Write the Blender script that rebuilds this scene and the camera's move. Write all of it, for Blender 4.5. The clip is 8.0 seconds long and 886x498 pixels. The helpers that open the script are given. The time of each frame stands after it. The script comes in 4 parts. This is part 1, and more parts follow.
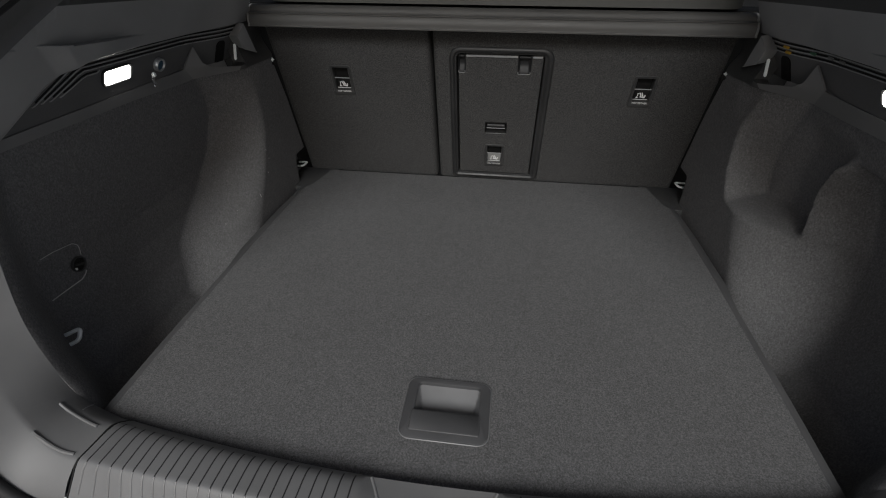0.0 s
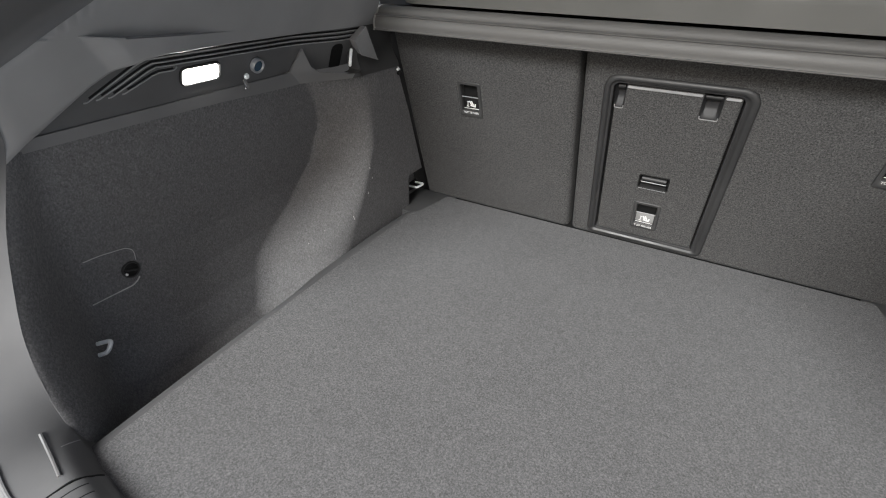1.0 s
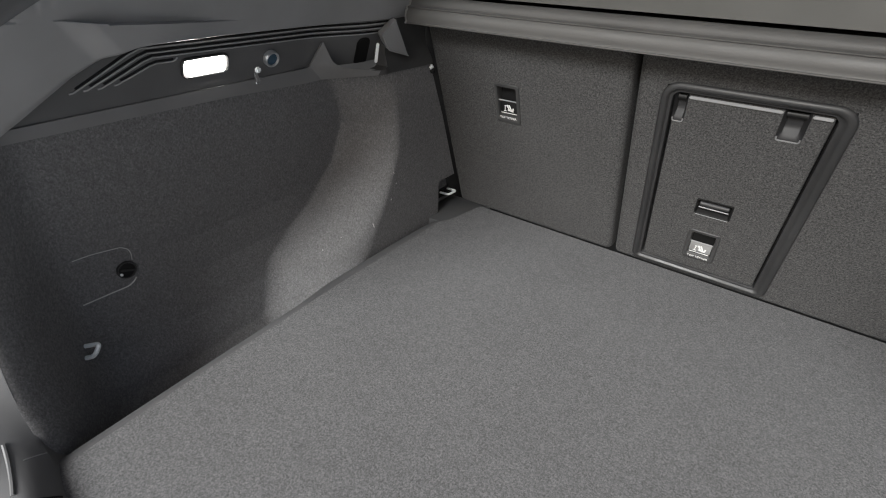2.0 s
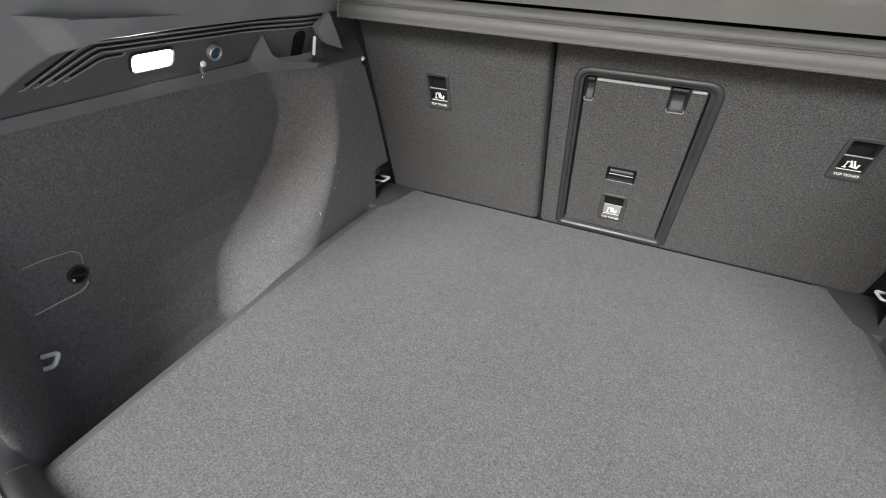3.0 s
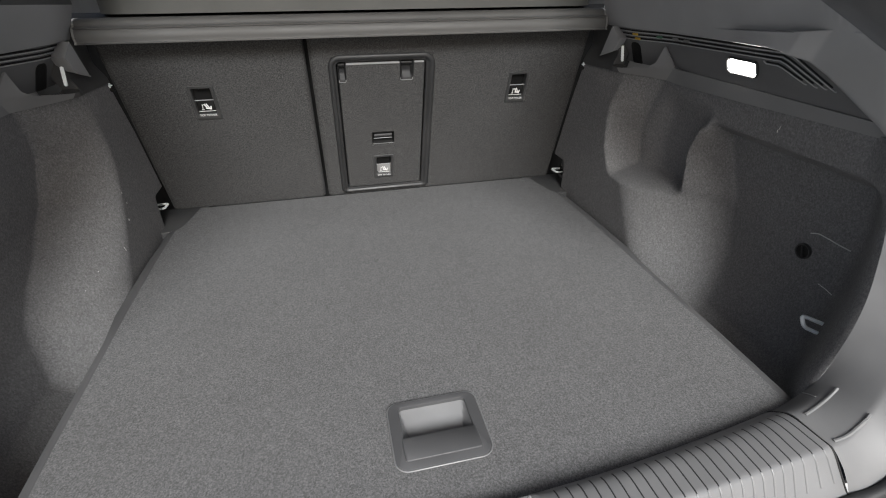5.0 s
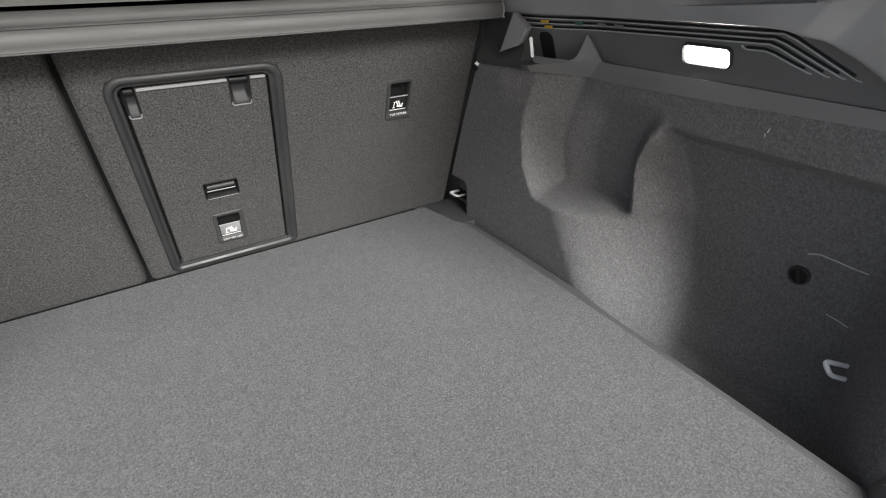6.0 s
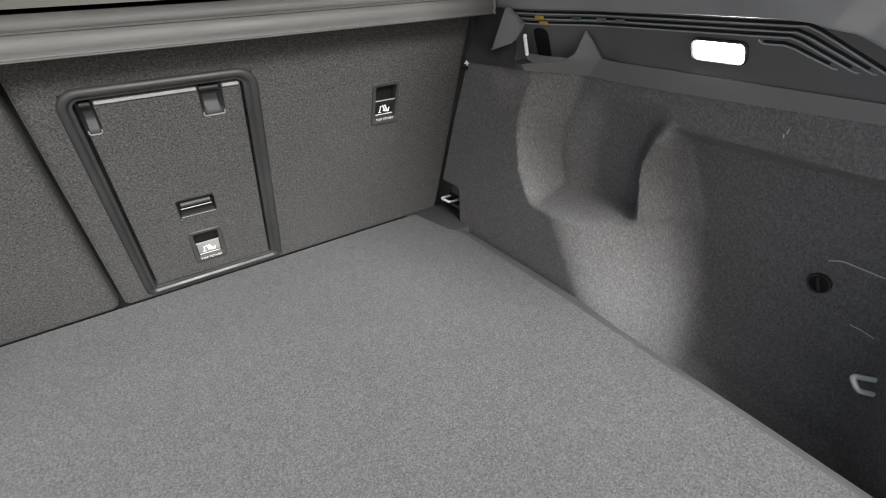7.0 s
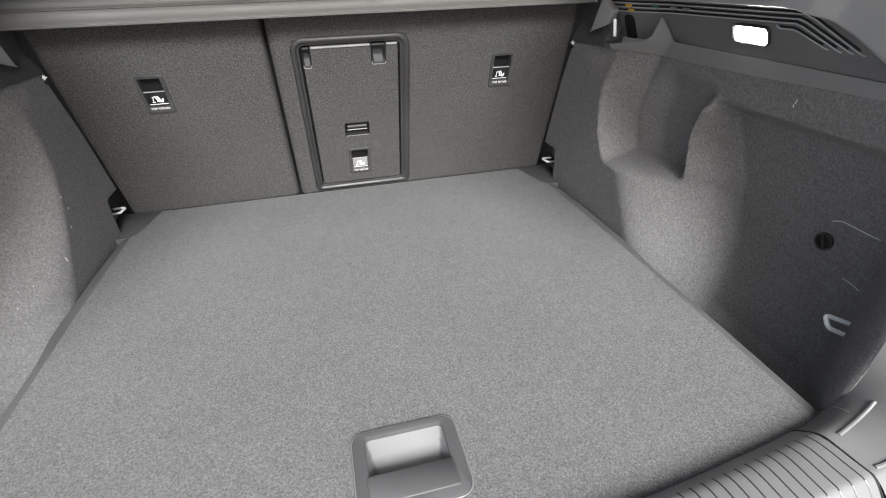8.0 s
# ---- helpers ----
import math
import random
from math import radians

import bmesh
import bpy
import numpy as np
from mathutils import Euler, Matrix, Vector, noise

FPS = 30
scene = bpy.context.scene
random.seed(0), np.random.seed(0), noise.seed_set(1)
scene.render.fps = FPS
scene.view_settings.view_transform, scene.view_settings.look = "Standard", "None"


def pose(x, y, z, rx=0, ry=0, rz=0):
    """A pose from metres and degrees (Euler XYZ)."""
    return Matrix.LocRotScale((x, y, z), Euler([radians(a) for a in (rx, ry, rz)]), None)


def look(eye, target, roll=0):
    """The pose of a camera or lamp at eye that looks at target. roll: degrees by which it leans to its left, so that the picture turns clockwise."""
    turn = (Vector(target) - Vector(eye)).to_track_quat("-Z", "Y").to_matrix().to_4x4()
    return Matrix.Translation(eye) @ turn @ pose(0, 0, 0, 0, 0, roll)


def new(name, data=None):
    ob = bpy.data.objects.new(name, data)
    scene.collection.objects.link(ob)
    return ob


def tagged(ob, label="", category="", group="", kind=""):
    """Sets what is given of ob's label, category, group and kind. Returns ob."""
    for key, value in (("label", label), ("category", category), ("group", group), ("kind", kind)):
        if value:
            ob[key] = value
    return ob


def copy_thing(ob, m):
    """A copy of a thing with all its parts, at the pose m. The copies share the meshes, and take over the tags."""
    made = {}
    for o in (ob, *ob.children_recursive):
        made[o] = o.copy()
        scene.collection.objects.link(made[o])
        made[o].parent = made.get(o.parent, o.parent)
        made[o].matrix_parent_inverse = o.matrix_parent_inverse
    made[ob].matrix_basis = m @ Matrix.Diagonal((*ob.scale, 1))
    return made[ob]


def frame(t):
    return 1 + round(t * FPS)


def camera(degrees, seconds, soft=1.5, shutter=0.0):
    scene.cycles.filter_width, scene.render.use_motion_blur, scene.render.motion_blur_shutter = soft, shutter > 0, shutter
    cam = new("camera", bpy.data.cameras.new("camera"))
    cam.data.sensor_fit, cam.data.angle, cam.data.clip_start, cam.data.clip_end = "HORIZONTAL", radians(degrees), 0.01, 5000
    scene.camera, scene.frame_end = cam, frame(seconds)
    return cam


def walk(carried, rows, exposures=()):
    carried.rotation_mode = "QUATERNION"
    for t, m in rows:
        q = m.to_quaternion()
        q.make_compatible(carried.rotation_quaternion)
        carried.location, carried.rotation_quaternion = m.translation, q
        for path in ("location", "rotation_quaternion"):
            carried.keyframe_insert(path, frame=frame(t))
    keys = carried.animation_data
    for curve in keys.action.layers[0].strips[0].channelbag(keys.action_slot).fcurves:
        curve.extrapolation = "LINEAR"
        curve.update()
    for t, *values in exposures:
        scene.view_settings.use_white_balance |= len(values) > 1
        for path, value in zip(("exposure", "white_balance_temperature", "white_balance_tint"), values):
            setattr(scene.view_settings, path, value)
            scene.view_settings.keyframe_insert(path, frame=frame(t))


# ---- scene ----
cam = camera(86.4, 8.0, soft=1.1)
PATH = [
    (0, (0.045, -0.338, 0.537), (-0.172, 1.326, -0.553), 0.2),
    (0.5, (0.073, -0.215, 0.523), (-0.428, 1.389, -0.562), 0.8),
    (1, (0.068, -0.091, 0.511), (-0.735, 1.4, -0.552), 1.0),
    (1.2, (0.037, -0.057, 0.508), (-0.804, 1.413, -0.557), 1.6),
    (2.3, (0.069, 0.013, 0.497), (-0.922, 1.375, -0.581), 1.2),
    (2.5, (0.06, 0.0, 0.497), (-0.866, 1.403, -0.587), 1.7),
    (3, (0.038, -0.088, 0.504), (-0.599, 1.468, -0.578), 3.0),
    (3.5, (0.018, -0.251, 0.511), (-0.293, 1.419, -0.544), 1.6),
    (4, (-0.009, -0.411, 0.511), (-0.143, 1.299, -0.518), 1.1),
    (4.3, (-0.033, -0.456, 0.521), (-0.034, 1.265, -0.498), 1.0),
    (4.5, (-0.048, -0.434, 0.517), (0.053, 1.285, -0.501), 0.8),
    (5, (-0.087, -0.307, 0.494), (0.304, 1.374, -0.516), -0.2),
    (5.2, (-0.086, -0.247, 0.482), (0.427, 1.398, -0.533), -0.4),
    (6.3, (-0.023, 0.05, 0.457), (0.941, 1.474, -0.564), -1.6),
    (6.5, (-0.021, 0.06, 0.458), (0.964, 1.466, -0.569), -1.8),
    (7, (-0.015, 0.05, 0.457), (0.909, 1.493, -0.575), -2.2),
    (7.5, (-0.029, -0.033, 0.455), (0.7, 1.521, -0.572), -2.0),
    (8, (-0.036, -0.237, 0.456), (0.36, 1.433, -0.571), -1.7),
]
EXPOSURES = [(0.0, -0.75), (0.3, 0.38), (0.6, 0.87), (1.0, 0.77), (2.5, 0.57), (3.0, 1.06), (3.5, 1.38), (4.0, 0.98), (4.3, 0.46), (5.0, 0.53), (6.5, 1.05), (7.5, 1.0), (8.0, 1.32)]
walk(cam, [(t, look(eye, target, roll)) for t, eye, target, roll in PATH], EXPOSURES)

# ---- daylight ----
world = bpy.data.worlds.new("sky")
scene.world = world
world.use_nodes = True
wn, wl = world.node_tree.nodes, world.node_tree.links
sky = wn.new("ShaderNodeTexSky")
sky.sky_type, sky.sun_disc = "NISHITA", False
sky.sun_elevation, sky.sun_rotation = radians(35), radians(180)
sky.air_density, sky.dust_density, sky.ozone_density = 0.9, 5.0, 0.6
wn["Background"].inputs["Strength"].default_value = 0.09
wl.new(sky.outputs["Color"], wn["Background"].inputs["Color"])
sun = new("sun", bpy.data.lights.new("sun", "SUN"))
sun.data.energy, sun.data.angle, sun.data.color = 5.0, radians(26), (0.945, 0.98, 1.0)
sun.matrix_world = look((0, -3, 2.1), (0, 0, 0))

# ---- materials ----
def mat(name, color, rough=0.6, metal=0.0, spec=0.5, sheen=0.0):
    m = bpy.data.materials.new(name)
    m.use_nodes = True
    b = m.node_tree.nodes["Principled BSDF"]
    b.inputs["Base Color"].default_value = (*color, 1)
    b.inputs["Roughness"].default_value = rough
    b.inputs["Metallic"].default_value = metal
    b.inputs["Specular IOR Level"].default_value = spec
    b.inputs["Sheen Weight"].default_value = sheen
    b.inputs["Sheen Roughness"].default_value = 0.5
    return m, m.node_tree.nodes, m.node_tree.links, b


def noise_node(n, l, scale, detail=2.0, squash=(1, 1, 1), turn=(0, 0, 0)):
    c = n.new("ShaderNodeTexCoord")
    mp = n.new("ShaderNodeMapping")
    mp.inputs["Scale"].default_value = squash
    mp.inputs["Rotation"].default_value = [radians(a) for a in turn]
    t = n.new("ShaderNodeTexNoise")
    t.inputs["Scale"].default_value, t.inputs["Detail"].default_value = scale, detail
    l.new(c.outputs["Object"], mp.inputs["Vector"])
    l.new(mp.outputs["Vector"], t.inputs["Vector"])
    return t


def ramp(n, l, source, stops):
    r = n.new("ShaderNodeValToRGB")
    while len(r.color_ramp.elements) < len(stops):
        r.color_ramp.elements.new(0.5)
    for e, (p, v) in zip(r.color_ramp.elements, stops):
        e.position, e.color = p, (*(v if isinstance(v, tuple) else (v, v, v)), 1)
    l.new(source, r.inputs["Fac"])
    return r


def mixed(n, l, kind, a, b, fac=1.0):
    m = n.new("ShaderNodeMix")
    m.data_type, m.blend_type = "RGBA", kind
    m.inputs[0].default_value = fac
    l.new(a, m.inputs[6])
    l.new(b, m.inputs[7])
    return m.outputs[2]


def bump(n, l, b, source, strength, distance):
    u = n.new("ShaderNodeBump")
    u.inputs["Strength"].default_value, u.inputs["Distance"].default_value = strength, distance
    l.new(source, u.inputs["Height"])
    l.new(u.outputs["Normal"], b.inputs["Normal"])


def carpet(name, dark, light, fleck=520, blotch=9, sheen=0.3, squash=(1, 1, 1), turn=(0, 0, 0), relief=0.3, speck=0.3, clump=0.45, edge=(0.3, 0.72), nap=0.05):
    """Needle felt: short fibres in two tones, gathered in small clumps, with slightly lighter worn patches."""
    m, n, l, b = mat(name, light, 0.95, 0, 0.15, sheen)
    fine = noise_node(n, l, fleck, 4, squash, turn)
    fine.inputs["Roughness"].default_value = 0.8
    vector = fine.inputs["Vector"].links[0].from_socket
    tufts = n.new("ShaderNodeTexVoronoi")
    tufts.inputs["Scale"].default_value = fleck * 1.9
    l.new(vector, tufts.inputs["Vector"])
    clumps = n.new("ShaderNodeTexNoise")
    clumps.inputs["Scale"].default_value, clumps.inputs["Detail"].default_value = fleck * 0.9, 3.0
    clumps.inputs["Distortion"].default_value = 0.6
    l.new(vector, clumps.inputs["Vector"])
    grey = n.new("ShaderNodeRGBToBW")
    l.new(tufts.outputs["Color"], grey.inputs["Color"])
    total = fine.outputs["Fac"]
    for source, share in ((grey.outputs["Val"], speck), (clumps.outputs["Fac"], clump)):
        half = n.new("ShaderNodeMath")
        half.operation = "MULTIPLY_ADD"
        half.inputs[1].default_value, half.inputs[2].default_value = share, -share / 2
        l.new(source, half.inputs[0])
        both = n.new("ShaderNodeMath")
        l.new(total, both.inputs[0])
        l.new(half.outputs["Value"], both.inputs[1])
        total = both.outputs["Value"]
    wide = noise_node(n, l, blotch, 4)
    tone = ramp(n, l, total, [(edge[0], dark), (0.5, tuple(0.6 * p + 0.4 * q for p, q in zip(dark, light))), (edge[1], light)])
    wear = ramp(n, l, wide.outputs["Fac"], [(0.3, 0.92), (0.7, 1.0)])
    tousled = noise_node(n, l, 95, 4)
    tousled.inputs["Distortion"].default_value = 1.2
    brushed = ramp(n, l, tousled.outputs["Fac"], [(0.3, 1 - nap), (0.7, 1 + nap)])
    worn = mixed(n, l, "MULTIPLY", tone.outputs["Color"], wear.outputs["Color"])
    l.new(mixed(n, l, "MULTIPLY", worn, brushed.outputs["Color"]), b.inputs["Base Color"])
    bump(n, l, b, total, relief, 0.0007)
    return m


def plastic(name, color, rough=0.5, grain=1400, depth=0.00025, spec=0.5, smear=0.12):
    """Grained moulded plastic with faint handling smears in its gloss."""
    m, n, l, b = mat(name, color, rough, 0, spec)
    fine = noise_node(n, l, grain, 2)
    wide = noise_node(n, l, 14, 5)
    tone = ramp(n, l, wide.outputs["Fac"], [(0.3, tuple(c * 0.9 for c in color)), (0.7, tuple(min(1, c * 1.08) for c in color))])
    gloss = ramp(n, l, wide.outputs["Fac"], [(0.3, max(0.05, rough - smear)), (0.7, min(1, rough + smear))])
    l.new(tone.outputs["Color"], b.inputs["Base Color"])
    l.new(gloss.outputs["Color"], b.inputs["Roughness"])
    bump(n, l, b, fine.outputs["Fac"], 0.35, depth)
    return m


FLOOR_CARPET = carpet("floor carpet", (0.060, 0.0596, 0.0606), (0.143, 0.1417, 0.1435), 390, 6, 0.03, relief=0.1, speck=0.32, clump=0.42, nap=0.09)
SEAT_CARPET = carpet("seat carpet", (0.022, 0.0219, 0.0218), (0.088, 0.087, 0.0868), 400, 7, 0.03, relief=0.1, speck=0.28, clump=0.42)
WALL_FELT = carpet("wall felt", (0.108, 0.107, 0.1083), (0.209, 0.2073, 0.2094), 400, 8, 0.03, (1, 1, 0.7), (35, 0, 0), 0.15, 0.25, 0.42)
# Darker than the wall felt: the side gap's shade as colour.
POCKET_SHADE = carpet("shade-dark pocket felt", (0.012, 0.012, 0.012), (0.05, 0.05, 0.05), 380, 8, 0.1)
BINDING = plastic("edge trim plastic", (0.062, 0.0615, 0.063), 0.6, 900, smear=0.05)
TRIM_GREY = plastic("grey trim plastic", (0.24, 0.24, 0.243), 0.5)
# Same plastic as the rim; paler to stand in for missing light.
LIFTED_GREY = plastic("light-lifted pillar plastic", (0.26, 0.26, 0.262), 0.5)
STRIP_GREY = plastic("strip plastic", (0.164, 0.164, 0.165), 0.5)
TRIM_MID = plastic("charcoal trim plastic", (0.05, 0.05, 0.0505), 0.5)
TRIM_DARK = plastic("dark trim plastic", (0.06, 0.06, 0.061), 0.42)
# Paler than the vent panel: the lips' edge highlight as colour.
LIP_GLINT = plastic("slot lip highlight", (0.36, 0.36, 0.362), 0.45)
SILL_GREY = plastic("sill plastic", (0.125, 0.125, 0.127), 0.43, 1400, 0.0002, 0.7, 0.03)
# Darker than the sill plastic, to offset the light its slope catches.
PANEL_GREY = plastic("smooth recess plastic", (0.08, 0.08, 0.082), 0.55, 1400, 0.0001)
RIM_GREY = plastic("rim plastic", (0.118, 0.118, 0.12), 0.58, smear=0.03)
SEAM_GREY = plastic("seam grey", (0.48, 0.48, 0.47), 0.8)
VENT_GREY = plastic("vent panel plastic", (0.102, 0.102, 0.1032), 0.46)
BLACK = plastic("black plastic", (0.009, 0.009, 0.009), 0.5, spec=0.22)
FRAME_GREY = plastic("hatch frame plastic", (0.021, 0.021, 0.0215), 0.52)
HANDLE_GREY = plastic("handle plastic", (0.125, 0.125, 0.127), 0.42)
BEZEL_GREY = plastic("bezel plastic", (0.052, 0.052, 0.054), 0.45)
FLANGE = plastic("flange rubber", (0.095, 0.095, 0.095), 0.55, 700)
RUBBER = plastic("seal rubber", (0.02, 0.02, 0.021), 0.6, 700, spec=0.3)
COVER_VINYL = plastic("cover vinyl", (0.06, 0.0585, 0.056), 0.62, 420, 0.0006, 0.5, 0.08)
BOARD_VINYL = plastic("board vinyl", (0.05, 0.05, 0.046), 0.6, 800)
STEEL = mat("zinc-plated steel", (0.93, 0.97, 0.97), 0.32, 0.15)[0]
RING_CHROME = mat("satin chrome", (0.5, 0.52, 0.54), 0.3, 0.6)[0]
CHROME = mat("chrome", (0.75, 0.76, 0.78), 0.15, 1.0)[0]
WHITE_MARK = mat("white print", (0.75, 0.75, 0.74), 0.6)[0]
DIM_MARK = plastic("pale print", (0.62, 0.62, 0.61), 0.6)
PALE_LABEL = plastic("pale label plastic", (0.19, 0.19, 0.188), 0.5)
POCKET_BLACK = plastic("pocket bezel plastic", (0.036, 0.036, 0.036), 0.45)
BLUE_CAP = plastic("blue socket cap", (0.03, 0.07, 0.11), 0.2)
PAINT = mat("pale blue car paint", (0.36, 0.45, 0.45), 0.2, 0.0, 0.6)[0]
LINING = plastic("headlining", (0.3, 0.3, 0.3), 0.9, 300)
BOUNCE_GROUND = plastic("pale bounce ground", (0.5, 0.5, 0.495), 0.9, 60, 0.002)
AMBER = plastic("amber plastic", (0.5, 0.3, 0.03), 0.5)
GREEN = plastic("green plastic", (0.05, 0.13, 0.08), 0.5)


def glow(name, color, strength):
    m = bpy.data.materials.new(name)
    m.use_nodes = True
    b = m.node_tree.nodes["Principled BSDF"]
    b.inputs["Base Color"].default_value = (0.8, 0.8, 0.8, 1)
    b.inputs["Emission Color"].default_value = (*color, 1)
    b.inputs["Emission Strength"].default_value = strength
    return m


LED = glow("lit lamp diffuser", (1.0, 0.97, 0.92), 22.0)


# ---- building ----
def smooth(t):
    t = min(1.0, max(0.0, t))
    return t * t * (3 - 2 * t)


def facet(t):
    t = min(1.0, max(0.0, t))
    return 0.55 * t + 0.45 * smooth(t)


def rounded(t):
    """A straight flank that bends softly into a flat crest."""
    t = min(1.0, max(0.0, t))
    return mix(0.0, 1 - (1 - t) ** 1.75, smooth(t / 0.28))


def lerp(t, xs, ys):
    return float(np.interp(t, xs, ys))


def mix(a, b, t):
    return a + (b - a) * t


def empty(name, m=None, label="", category="", group="", kind=""):
    ob = new(name)
    ob.empty_display_size = 0.02
    if m is not None:
        ob.matrix_world = m
    return tagged(ob, label, category, group, kind)


def part(name, bm, material, parent=None, label="", flat=False):
    """Links a bmesh as one mesh object under a thing or a part."""
    me = bpy.data.meshes.new(name)
    bmesh.ops.recalc_face_normals(bm, faces=bm.faces)
    if not flat:
        for f in bm.faces:
            f.smooth = True
    bm.to_mesh(me)
    bm.free()
    me.materials.append(material)
    ob = new(name, me)
    if parent is not None:
        ob.parent = parent
    if label:
        ob["label"] = label
    if not flat:
        me.set_sharp_from_angle(angle=radians(42))
    return ob


def sheet(fn, us, vs, skip=None, thick=0.0, out=None):
    """A grid of fn(u, v); cells for which skip(u, v) holds are left open. out: a shift that gives it a back."""
    bm = bmesh.new()
    rows = [[bm.verts.new(fn(u, v)) for u in us] for v in vs]
    for a in range(len(vs) - 1):
        for b in range(len(us) - 1):
            if skip and skip((us[b] + us[b + 1]) / 2, (vs[a] + vs[a + 1]) / 2):
                continue
            bm.faces.new((rows[a][b], rows[a][b + 1], rows[a + 1][b + 1], rows[a + 1][b]))
    bmesh.ops.delete(bm, geom=[v for v in bm.verts if not v.link_faces], context="VERTS")
    if out is not None:
        back = bmesh.ops.extrude_face_region(bm, geom=list(bm.faces))
        bmesh.ops.translate(bm, verts=[g for g in back["geom"] if isinstance(g, bmesh.types.BMVert)], vec=out)
    return bm


def steps(a, b, n):
    return [a + (b - a) * i / n for i in range(n + 1)]


def box(size, at=(0, 0, 0), bevel=0.0, segments=2, turn=None):
    bm = bmesh.new()
    bmesh.ops.create_cube(bm, size=1)
    bmesh.ops.scale(bm, verts=bm.verts, vec=size)
    if bevel:
        bmesh.ops.bevel(bm, geom=list(bm.edges), offset=bevel, segments=segments, affect="EDGES")
    if turn is not None:
        bmesh.ops.transform(bm, matrix=turn, verts=bm.verts)
    bmesh.ops.translate(bm, verts=bm.verts, vec=at)
    return bm


def joined(*bms):
    """Several pieces of one part in one bmesh."""
    out = bmesh.new()
    for b in bms:
        me = bpy.data.meshes.new("piece")
        b.to_mesh(me)
        b.free()
        out.from_mesh(me)
        bpy.data.meshes.remove(me)
    return out


def tube(points, radius, sides=10, closed=False):
    """A round bar along points."""
    pts = [Vector(p) for p in points]
    bm, rings, n = bmesh.new(), [], len(pts)
    side = None
    for i, p in enumerate(pts):
        a = pts[(i - 1) % n] if closed or i else p
        b = pts[(i + 1) % n] if closed or i < n - 1 else p
        d = (b - a).normalized()
        if side is None:
            side = d.orthogonal().normalized()
        side = (side - d * side.dot(d)).normalized()
        up = d.cross(side)
        rings.append([bm.verts.new(p + radius * (math.cos(t) * side + math.sin(t) * up)) for t in (2 * math.pi * k / sides for k in range(sides))])
    for i in range(n if closed else n - 1):
        r, q = rings[i], rings[(i + 1) % n]
        for k in range(sides):
            bm.faces.new((r[k], r[(k + 1) % sides], q[(k + 1) % sides], q[k]))
    if not closed:
        bm.faces.new(rings[0])
        bm.faces.new(rings[-1])
    return bm


def outline(w, h, radii, n=6, at=(0, 0)):
    """A rounded rectangle's corners, from the lower left round to the left again. radii: ll, lr, ur, ul."""
    pts = []
    for (sx, sy), r, a0 in zip(((-1, -1), (1, -1), (1, 1), (-1, 1)), radii, (180, 270, 0, 90)):
        cx, cy = sx * (w / 2 - r), sy * (h / 2 - r)
        for k in range(n + 1):
            a = radians(a0 + 90 * k / n)
            pts.append((at[0] + cx + r * math.cos(a), at[1] + cy + r * math.sin(a)))
    return pts


def slab(pts, z0, z1, round_edge=0.0):
    """A flat plate of that outline between two heights, its upper edge rounded."""
    bm = bmesh.new()
    cx, cy = sum(p[0] for p in pts) / len(pts), sum(p[1] for p in pts) / len(pts)
    levels = [(z0, 0.0)] + ([(z1 - round_edge, 0.0), (z1 - round_edge * 0.3, round_edge * 0.3), (z1, round_edge)] if round_edge else [(z1, 0.0)])
    rings = []
    for z, inset in levels:
        ring = []
        for x, y in pts:
            d = math.hypot(x - cx, y - cy)
            k = 1 - inset / d
            ring.append(bm.verts.new((cx + (x - cx) * k, cy + (y - cy) * k, z)))
        rings.append(ring)
    n = len(pts)
    for r, q in zip(rings, rings[1:]):
        for k in range(n):
            bm.faces.new((r[k], r[(k + 1) % n], q[(k + 1) % n], q[k]))
    bm.faces.new(rings[-1])
    bm.faces.new(rings[0][::-1])
    return bm


def ring_frame(outer, inner, section):
    """A moulded frame between two outlines of equal count. section: (share from outer to inner, height)."""
    bm = bmesh.new()
    rings = [[bm.verts.new((mix(o[0], i[0], s), mix(o[1], i[1], s), h)) for o, i in zip(outer, inner)] for s, h in section]
    n = len(outer)
    for r, q in zip(rings, rings[1:]):
        for k in range(n):
            bm.faces.new((r[k], r[(k + 1) % n], q[(k + 1) % n], q[k]))
    return bm


def moved(bm, m):
    bmesh.ops.transform(bm, matrix=m, verts=bm.verts)
    return bm


def extruded(poly, depth):
    """A prism from a polygon in x and y, from z = 0 to depth."""
    bm = bmesh.new()
    low = [bm.verts.new((x, y, 0)) for x, y in poly]
    high = [bm.verts.new((x, y, depth)) for x, y in poly]
    n = len(poly)
    for k in range(n):
        bm.faces.new((low[k], low[(k + 1) % n], high[(k + 1) % n], high[k]))
    bm.faces.new(high)
    bm.faces.new(low[::-1])
    return bm


def lettering(words, height, parent, at, material, name="lettering"):
    cu = bpy.data.curves.new(name, "FONT")
    cu.body, cu.size, cu.extrude, cu.align_x = words, height, 0.0002, "CENTER"
    tmp = bpy.data.objects.new(name, cu)
    me = bpy.data.meshes.new_from_object(tmp)
    bpy.data.objects.remove(tmp)
    me.materials.append(material)
    ob = new(name, me)
    ob.parent, ob.location = parent, at
    return ob


# ---- boot floor ----
def half_width(y):
    return lerp(y, [-0.06, 0.02, 0.16, 0.36, 0.43, 0.6, 0.72, 0.755, 0.77, 0.85], [0.468, 0.4725, 0.4755, 0.477, 0.484, 0.481, 0.474, 0.462, 0.455, 0.436])


def carpet_half(y):
    return lerp(y, [-0.06, 0.02, 0.16, 0.43, 0.6, 0.7, 0.735, 0.745, 0.78, 0.85], [0.452, 0.458, 0.462, 0.464, 0.462, 0.459, 0.457, 0.447, 0.439, 0.425])


